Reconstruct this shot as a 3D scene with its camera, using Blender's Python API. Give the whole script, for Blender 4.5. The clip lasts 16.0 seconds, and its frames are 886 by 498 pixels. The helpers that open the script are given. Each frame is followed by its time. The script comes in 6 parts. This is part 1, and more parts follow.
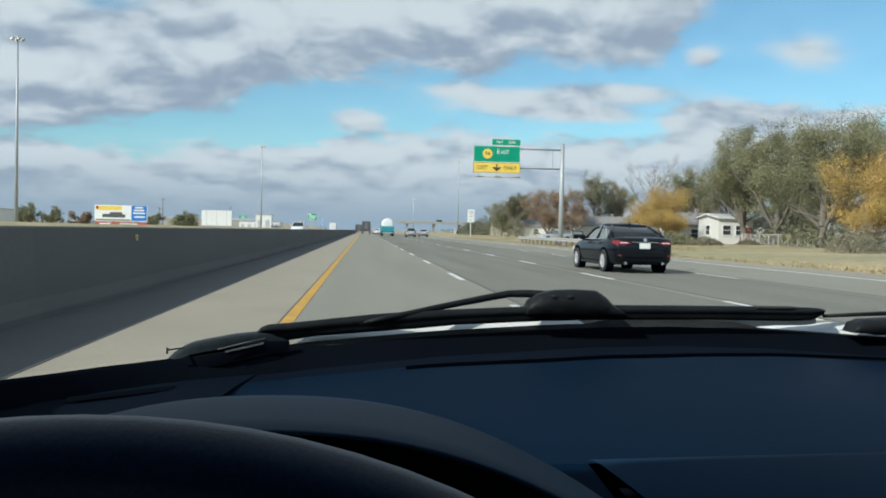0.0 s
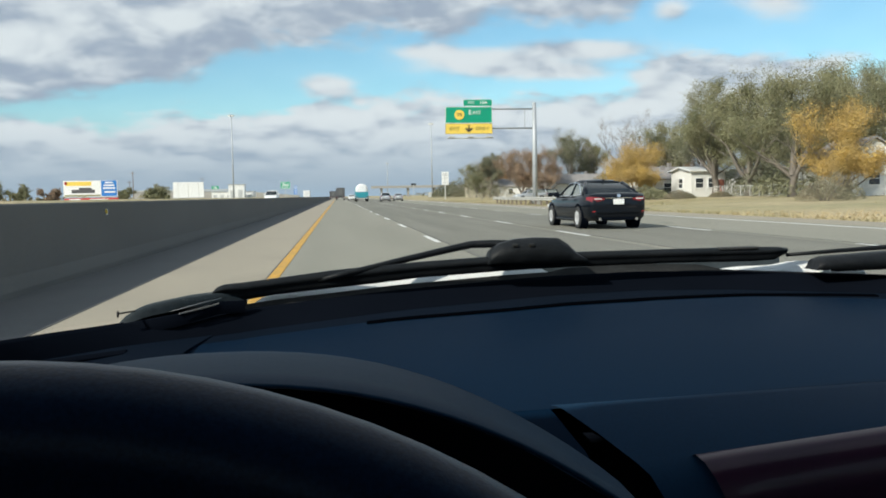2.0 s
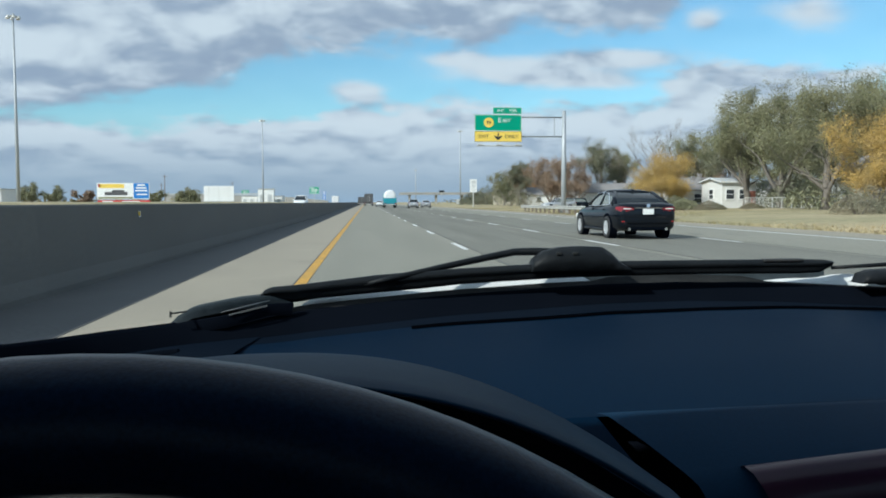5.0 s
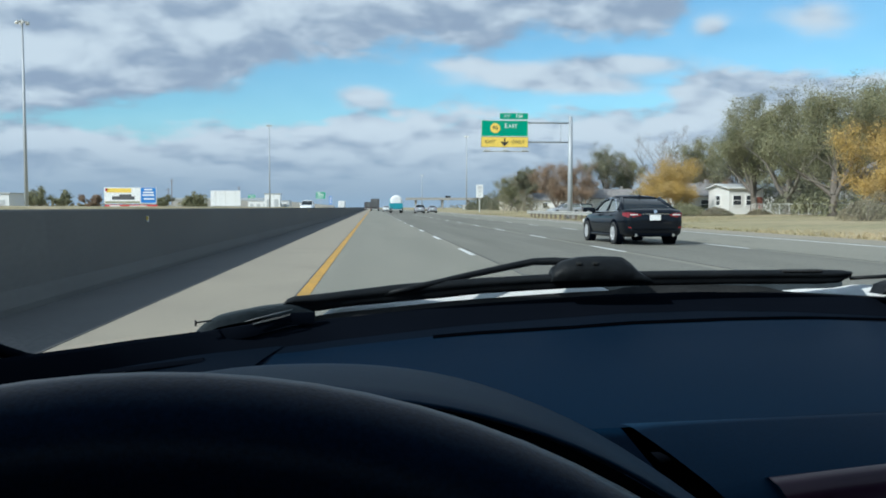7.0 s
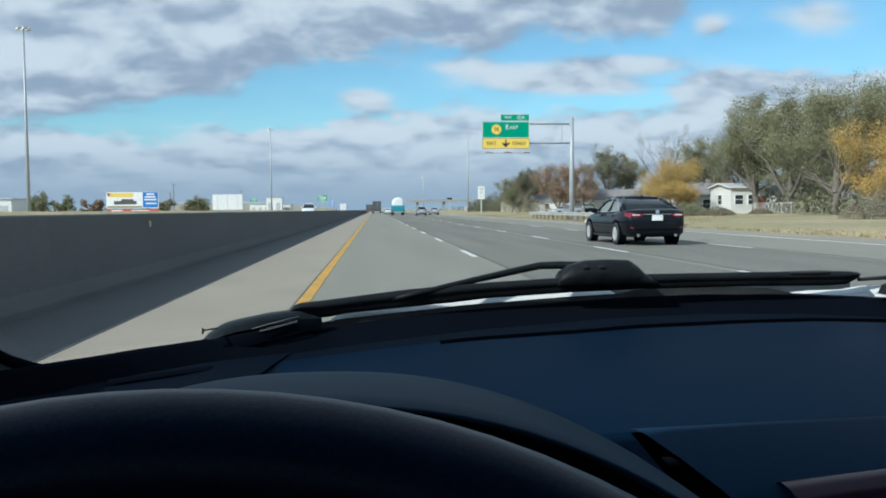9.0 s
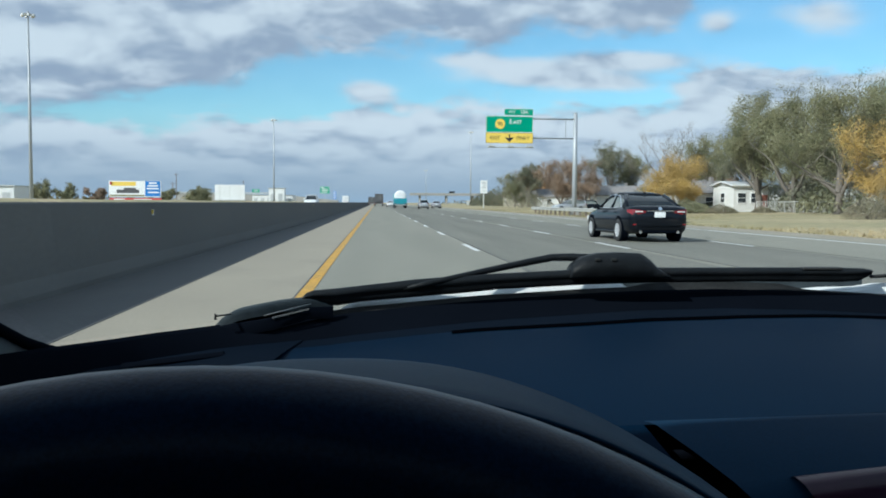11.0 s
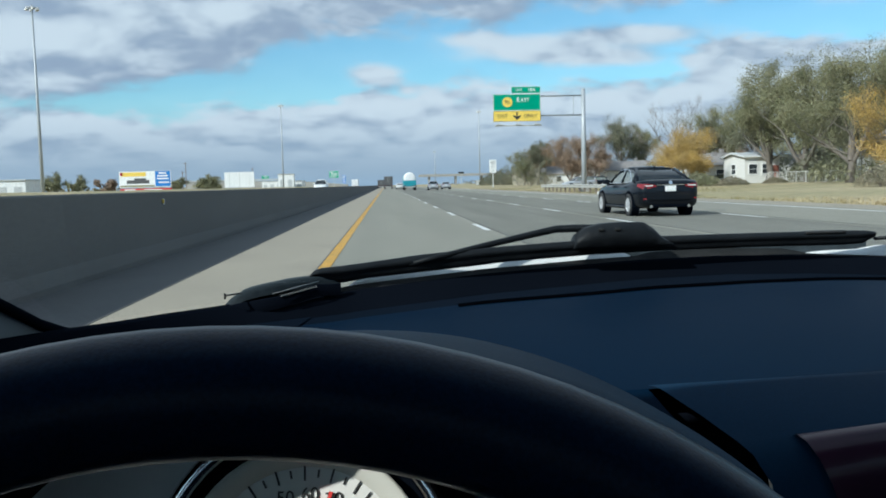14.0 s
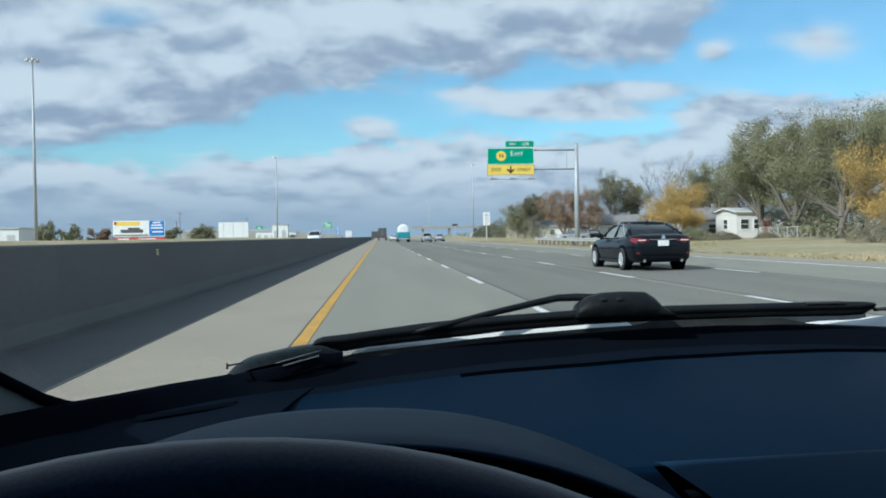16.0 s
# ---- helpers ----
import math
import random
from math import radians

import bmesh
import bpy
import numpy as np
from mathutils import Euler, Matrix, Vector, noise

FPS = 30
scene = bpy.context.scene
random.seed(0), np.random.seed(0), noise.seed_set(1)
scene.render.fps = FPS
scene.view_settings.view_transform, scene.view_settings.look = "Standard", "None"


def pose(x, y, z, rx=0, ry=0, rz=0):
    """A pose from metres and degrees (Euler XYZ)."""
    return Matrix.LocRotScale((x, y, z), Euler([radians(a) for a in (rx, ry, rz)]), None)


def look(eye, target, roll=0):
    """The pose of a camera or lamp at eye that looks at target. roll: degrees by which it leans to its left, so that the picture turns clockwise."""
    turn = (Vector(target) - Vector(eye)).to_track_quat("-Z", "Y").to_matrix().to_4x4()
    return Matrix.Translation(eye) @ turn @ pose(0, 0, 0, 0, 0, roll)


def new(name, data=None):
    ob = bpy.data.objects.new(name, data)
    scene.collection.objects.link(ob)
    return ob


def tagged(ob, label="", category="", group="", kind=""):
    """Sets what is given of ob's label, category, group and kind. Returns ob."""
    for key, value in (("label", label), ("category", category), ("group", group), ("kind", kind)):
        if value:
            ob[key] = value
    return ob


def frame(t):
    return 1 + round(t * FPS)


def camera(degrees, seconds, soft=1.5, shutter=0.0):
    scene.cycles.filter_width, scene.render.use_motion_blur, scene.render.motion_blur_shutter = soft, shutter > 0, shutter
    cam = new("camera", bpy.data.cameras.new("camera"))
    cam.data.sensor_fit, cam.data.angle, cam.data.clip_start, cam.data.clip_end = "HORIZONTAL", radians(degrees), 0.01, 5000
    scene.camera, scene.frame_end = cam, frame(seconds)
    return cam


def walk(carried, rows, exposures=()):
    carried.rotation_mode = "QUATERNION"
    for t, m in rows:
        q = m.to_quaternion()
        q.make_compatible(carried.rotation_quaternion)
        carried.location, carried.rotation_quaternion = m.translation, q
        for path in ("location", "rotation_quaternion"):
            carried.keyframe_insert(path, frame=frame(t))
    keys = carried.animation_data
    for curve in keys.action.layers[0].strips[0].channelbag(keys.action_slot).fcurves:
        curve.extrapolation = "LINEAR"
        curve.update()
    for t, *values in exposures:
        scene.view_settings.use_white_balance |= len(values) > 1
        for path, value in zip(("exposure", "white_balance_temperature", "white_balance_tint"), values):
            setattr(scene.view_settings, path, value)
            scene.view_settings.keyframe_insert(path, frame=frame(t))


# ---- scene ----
cam = camera(56.0, 16.0, soft=1.8)
# seconds, place in metres, pitch, roll and yaw in degrees: the eye sways behind the wheel
PATH = [
    (0.0, 0.0147, -0.0037, 1.1028, -1.205, -1.138, -5.461),
    (0.5, 0.0418, -0.0005, 1.1081, -1.256, -0.817, -5.925),
    (1.0, 0.0565, -0.0029, 1.1179, -1.494, 1.144, -5.308),
    (1.5, 0.0417, 0.0028, 1.1090, -2.753, 1.226, -5.508),
    (2.0, 0.0346, 0.0105, 1.0902, -3.741, 1.014, -7.190),
    (2.5, 0.0524, 0.0074, 1.1072, -2.507, 2.100, -7.377),
    (3.0, 0.0436, 0.0063, 1.1073, -2.480, 1.817, -7.230),
    (3.5, 0.0310, 0.0059, 1.1046, -2.779, 1.125, -6.876),
    (4.0, 0.0186, 0.0012, 1.0902, -2.310, -0.747, -5.684),
    (4.5, 0.0256, -0.0007, 1.0919, -2.776, 0.283, -4.980),
    (5.0, 0.0155, 0.0053, 1.0901, -3.227, 0.151, -5.279),
    (7.5, -0.0009, 0.0012, 1.0999, -2.562, -0.014, -4.808),
    (8.0, -0.0015, 0.0036, 1.1051, -2.291, 0.044, -5.204),
    (8.5, -0.0003, 0.0037, 1.0948, -2.599, 0.341, -5.053),
    (9.0, -0.0046, 0.0044, 1.0982, -2.735, 0.501, -4.736),
    (11.5, -0.0166, 0.0074, 1.0938, -3.212, -0.488, -4.590),
    (12.0, -0.0171, 0.0006, 1.0982, -2.809, -0.168, -4.366),
    (12.5, -0.0054, -0.0006, 1.0977, -3.176, 0.903, -3.668),
    (13.0, 0.0108, -0.0113, 1.0990, -3.529, 1.325, -3.799),
    (13.5, 0.0076, -0.0088, 1.1009, -3.323, 2.317, -3.730),
    (14.0, -0.0098, -0.0036, 1.0883, -4.478, 1.398, -3.933),
    (14.5, -0.0055, -0.0100, 1.1031, -2.451, 1.893, -3.240),
    (15.0, -0.0099, -0.0075, 1.1054, -1.415, 1.359, -3.375),
    (15.5, -0.0267, -0.0083, 1.0943, -1.540, 0.098, -3.119),
    (16.0, -0.0195, -0.0044, 1.1065, -0.921, 0.883, -4.369),
]
walk(cam, [(t, pose(x, y, z, 90 + p, r, w)) for t, x, y, z, p, r, w in PATH],
     exposures=[(0.0, 0.03, 6200, 6), (2.0, 0.20, 6550, 8), (2.5, 0.30, 6850, 8), (3.0, 0.20, 6450, 7), (3.5, 0.13, 6150, 6), (5.0, 0.06, 5900, 5), (7.5, 0.04, 5780, 5), (13.5, 0.08, 5780, 4), (16.0, 0.03, 5700, 4)])

# ---- world, sun -------------------------------------------------------------
SUN = Vector((-0.665, -0.50, 0.555)).normalized()
world = bpy.data.worlds.new("sky")
scene.world = world
world.use_nodes = True


def sky_nodes():
    nt = world.node_tree
    nt.nodes.clear()
    N, L = nt.nodes.new, nt.links.new

    def math_(op, a, b=None, c=None, clamp=False):
        n = N("ShaderNodeMath")
        n.operation, n.use_clamp = op, clamp
        for i, v in enumerate((a, b, c)):
            if v is None:
                continue
            if isinstance(v, (int, float)):
                n.inputs[i].default_value = v
            else:
                L(v, n.inputs[i])
        return n.outputs[0]

    def smooth(v, lo, hi):
        n = N("ShaderNodeMapRange")
        n.interpolation_type = "SMOOTHSTEP"
        L(v, n.inputs[0])
        n.inputs[1].default_value, n.inputs[2].default_value = lo, hi
        return n.outputs[0]

    def mix(f, a, b):
        n = N("ShaderNodeMix")
        n.data_type = "RGBA"
        if isinstance(f, float):
            n.inputs[0].default_value = f
        else:
            L(f, n.inputs[0])
        for s, v in ((6, a), (7, b)):
            if isinstance(v, tuple):
                n.inputs[s].default_value = (*v, 1)
            else:
                L(v, n.inputs[s])
        return n.outputs[2]

    tc = N("ShaderNodeTexCoord").outputs["Generated"]
    sep = N("ShaderNodeSeparateXYZ")
    L(tc, sep.inputs[0])
    X, Y, Z = sep.outputs
    zc = math_("MAXIMUM", Z, 0.0)
    # the deck of cloud, seen in perspective
    den = math_("ADD", zc, 0.33)
    comb = N("ShaderNodeCombineXYZ")
    L(math_("DIVIDE", X, den), comb.inputs[0])
    L(math_("DIVIDE", Y, den), comb.inputs[1])

    def cloud_noise(scale, detail, rough, off, dist=0.0, near=1.0):
        m = N("ShaderNodeMapping")
        L(comb.outputs[0], m.inputs[0])
        m.inputs["Location"].default_value = off
        m.inputs["Scale"].default_value = (near, near, near)
        n = N("ShaderNodeTexNoise")
        n.inputs["Scale"].default_value = scale
        n.inputs["Detail"].default_value = detail
        n.inputs["Roughness"].default_value = rough
        n.inputs["Distortion"].default_value = dist
        L(m.outputs[0], n.inputs["Vector"])
        return n.outputs[0]

    def density(near):
        big = cloud_noise(1.9, 6.0, 0.55, (3.1, 1.7, 0.0), 0.2, near)
        fine = cloud_noise(6.4, 8.0, 0.55, (8.3, 2.2, 4.0), 0.25, near)
        return math_("ADD", math_("MULTIPLY", math_("SUBTRACT", big, 0.5), 1.0), math_("MULTIPLY", math_("SUBTRACT", fine, 0.5), 1.3))

    here, above = density(1.0), density(0.958)
    shade = cloud_noise(1.7, 5.0, 0.5, (1.3, 9.1, 7.0), 0.2)
    # slope across and slope upwards, seen along the road
    inv = math_("DIVIDE", X, math_("MAXIMUM", Y, 0.15))
    elev = math_("DIVIDE", Z, math_("MAXIMUM", Y, 0.15))

    def edge(points):
        """The height of a bank's edge along the horizon."""
        n = N("ShaderNodeFloatCurve")
        c = n.mapping.curves[0]
        spots = [((a + 1.0) / 2.0, b * 2.0) for a, b in points]
        while len(c.points) < len(spots):
            c.points.new(0.5, 0.5)
        for q, p in zip(c.points, spots):
            q.location = p
        n.mapping.update()
        L(math_("MULTIPLY_ADD", inv, 0.5, 0.5, clamp=True), n.inputs["Value"])
        return math_("MULTIPLY", n.outputs[0], 0.5)

    def puff(cx, cz, sx, sz, w):
        a = math_("DIVIDE", math_("SUBTRACT", inv, cx), sx)
        b = math_("DIVIDE", math_("SUBTRACT", elev, cz), sz)
        r = math_("ADD", math_("MULTIPLY", a, a), math_("MULTIPLY", b, b))
        return math_("MULTIPLY", math_("POWER", 2.718, math_("MULTIPLY", r, -1.0)), w)

    wobble = math_("MULTIPLY", math_("SUBTRACT", cloud_noise(5.0, 7.0, 0.6, (5.5, 0.4, 2.0), 0.1), 0.5), 0.085)
    over = math_("ADD", math_("SUBTRACT", elev, edge(SHELF)), wobble)
    under = math_("ADD", math_("SUBTRACT", edge(BANK), elev), wobble)
    shelf = math_("SUBTRACT", math_("MULTIPLY", smooth(over, -0.026, 0.040), 1.05), 0.46)
    bank_ = math_("SUBTRACT", math_("MULTIPLY", smooth(under, -0.016, 0.026), 0.80), 0.44)
    total = math_("MAXIMUM", shelf, bank_)
    for spec in PUFFS:
        total = math_("ADD", total, puff(*spec))
    ahead = smooth(Y, 0.2, 0.5)
    total = math_("MULTIPLY", total, ahead)
    d = math_("ADD", math_("MULTIPLY", here, 0.62), math_("ADD", total, 0.04))
    cover = math_("MULTIPLY_ADD", smooth(d, -0.24, 0.34), 0.93, 0.07)
    cover = math_("MULTIPLY", cover, smooth(Z, -0.02, 0.02))

    sky = N("ShaderNodeTexSky")
    sky.sky_type, sky.sun_disc = "NISHITA", False
    sky.sun_elevation, sky.sun_rotation = math.asin(SUN.z), math.atan2(SUN.x, SUN.y)
    sky.air_density, sky.dust_density, sky.ozone_density = 1.0, 0.6, 1.5
    gain = N("ShaderNodeVectorMath")
    gain.operation = "MULTIPLY"
    L(sky.outputs[0], gain.inputs[0])
    gain.inputs[1].default_value = (SKY_GAIN * 0.74, SKY_GAIN * 1.02, SKY_GAIN * 1.05)
    # bright tops, grey undersides: darkest along the foot of the high shelf
    lit = math_("ADD", math_("MULTIPLY", math_("SUBTRACT", here, above), 1.8), math_("MULTIPLY_ADD", math_("SUBTRACT", shade, 0.5), 0.6, 0.14))
    foot = math_("MULTIPLY", smooth(over, -0.03, 0.0), math_("SUBTRACT", 1.0, smooth(over, 0.012, 0.095)))
    lit = math_("SUBTRACT", lit, math_("MULTIPLY", math_("MULTIPLY", foot, ahead), 0.44))
    tone = smooth(lit, -0.60, 0.42)
    cloud = mix(tone, (0.335, 0.40, 0.505), (0.67, 0.72, 0.77))
    # haze towards the horizon
    low = smooth(zc, 0.0, 0.098)
    cloud = mix(low, (0.335, 0.42, 0.52), cloud)
    clear = mix(smooth(zc, 0.015, 0.11), (0.34, 0.46, 0.60), gain.outputs[0])
    out = mix(cover, clear, cloud)
    bg = N("ShaderNodeBackground")
    L(out, bg.inputs[0])
    bg.inputs[1].default_value = 1.0
    o = N("ShaderNodeOutputWorld")
    L(bg.outputs[0], o.inputs[0])


# the high shelf's lower edge, the low bank's upper edge, and loose clouds and gaps: slopes across and upwards
SHELF = [(-0.72, 0.083), (-0.42, 0.099), (-0.275, 0.119), (-0.152, 0.151), (-0.06, 0.178), (0.033, 0.188), (0.1, 0.189), (0.169, 0.199), (0.343, 0.218), (0.389, 0.256), (0.47, 0.305), (0.74, 0.346)]
BANK = [(-0.72, 0.12), (-0.42, 0.108), (-0.295, 0.102), (-0.231, 0.094), (-0.153, 0.103), (-0.061, 0.108), (-0.001, 0.117), (0.086, 0.125), (0.168, 0.125), (0.238, 0.121), (0.315, 0.125), (0.364, 0.146),
        (0.418, 0.17), (0.523, 0.168), (0.596, 0.158), (0.747, 0.149)]
PUFFS = [(-0.01, 0.132, 0.034, 0.013, 0.75), (0.185, 0.155, 0.080, 0.017, 0.85), (0.110, 0.170, 0.05, 0.010, 0.60), (0.305, 0.173, 0.095, 0.014, 0.80), (0.285, 0.146, 0.07, 0.012, 0.65), (0.414, 0.221, 0.024, 0.014, 0.60),
         (0.544, 0.236, 0.055, 0.024, 0.62), (0.64, 0.165, 0.05, 0.014, 0.5), (-0.298, 0.262, 0.085, 0.022, -0.75), (0.0, 0.285, 0.35, 0.03, 0.20)]
SKY_GAIN = 0.13
sky_nodes()
lamp = bpy.data.lights.new("sun", "SUN")
lamp.energy, lamp.angle, lamp.color = 4.6, radians(0.6), (1.0, 0.94, 0.85)
sun = new("sun", lamp)
sun.matrix_world = look(SUN * 60, (0, 0, 0))

# ---- materials --------------------------------------------------------------


def material(name, base, rough=0.7, metal=0.0, second=None, scale=4.0, mixture=0.5, fine=0.0, fine_scale=60.0,
             bump=0.0, bump_scale=80.0, stretch=(1, 1, 1), vary=0.0, coat=0.0, spec=0.5, island=0.0):
    """A surface in two colours at two scales of mottling, with fine relief."""
    m = bpy.data.materials.new(name)
    m.use_nodes = True
    nt = m.node_tree
    b = nt.nodes["Principled BSDF"]
    N, L = nt.nodes.new, nt.links.new
    b.inputs["Roughness"].default_value = rough
    b.inputs["Metallic"].default_value = metal
    b.inputs["Coat Weight"].default_value = coat
    b.inputs["Coat Roughness"].default_value = 0.05
    b.inputs["Specular IOR Level"].default_value = spec
    co = N("ShaderNodeTexCoord").outputs["Object"]
    mp = N("ShaderNodeMapping")
    mp.inputs["Scale"].default_value = stretch
    L(co, mp.inputs[0])

    def tex(s, detail=5.0):
        n = N("ShaderNodeTexNoise")
        n.inputs["Scale"].default_value, n.inputs["Detail"].default_value = s, detail
        L(mp.outputs[0], n.inputs["Vector"])
        return n.outputs[0]

    def blend(f, a, c, kind="MIX"):
        n = N("ShaderNodeMix")
        n.data_type, n.blend_type = "RGBA", kind
        if isinstance(f, float):
            n.inputs[0].default_value = f
        else:
            L(f, n.inputs[0])
        for s, v in ((6, a), (7, c)):
            if isinstance(v, tuple):
                n.inputs[s].default_value = (*v, 1)
            else:
                L(v, n.inputs[s])
        return n.outputs[2]

    colour = base
    if second:
        r = N("ShaderNodeMapRange")
        r.inputs[1].default_value, r.inputs[2].default_value = 0.5 - 0.25 * mixture - 0.05, 0.5 + 0.25 * mixture + 0.05
        L(tex(scale), r.inputs[0])
        colour = blend(r.outputs[0], base, second)
    if fine:
        r = N("ShaderNodeMapRange")
        r.inputs[1].default_value, r.inputs[2].default_value = 0.3, 0.7
        r.inputs[3].default_value, r.inputs[4].default_value = 1 - fine, 1 + fine
        L(tex(fine_scale, 3.0), r.inputs[0])
        g = N("ShaderNodeVectorMath")
        g.operation = "SCALE"
        if isinstance(colour, tuple):
            g.inputs[0].default_value = colour
        else:
            L(colour, g.inputs[0])
        L(r.outputs[0], g.inputs["Scale"])
        colour = g.outputs[0]
    if vary or island:
        r = N("ShaderNodeMapRange")
        v = max(vary, island)
        r.inputs[3].default_value, r.inputs[4].default_value = 1 - v, 1 + v
        L(N("ShaderNodeNewGeometry").outputs["Random Per Island"] if island else N("ShaderNodeObjectInfo").outputs["Random"], r.inputs[0])
        g = N("ShaderNodeVectorMath")
        g.operation = "SCALE"
        if isinstance(colour, tuple):
            g.inputs[0].default_value = colour
        else:
            L(colour, g.inputs[0])
        L(r.outputs[0], g.inputs["Scale"])
        colour = g.outputs[0]
    if isinstance(colour, tuple):
        b.inputs["Base Color"].default_value = (*colour, 1)
    else:
        L(colour, b.inputs["Base Color"])
    if bump:
        n = N("ShaderNodeBump")
        n.inputs["Strength"].default_value = bump
        n.inputs["Distance"].default_value = 0.02
        L(tex(bump_scale, 4.0), n.inputs["Height"])
        L(n.outputs[0], b.inputs["Normal"])
    return m


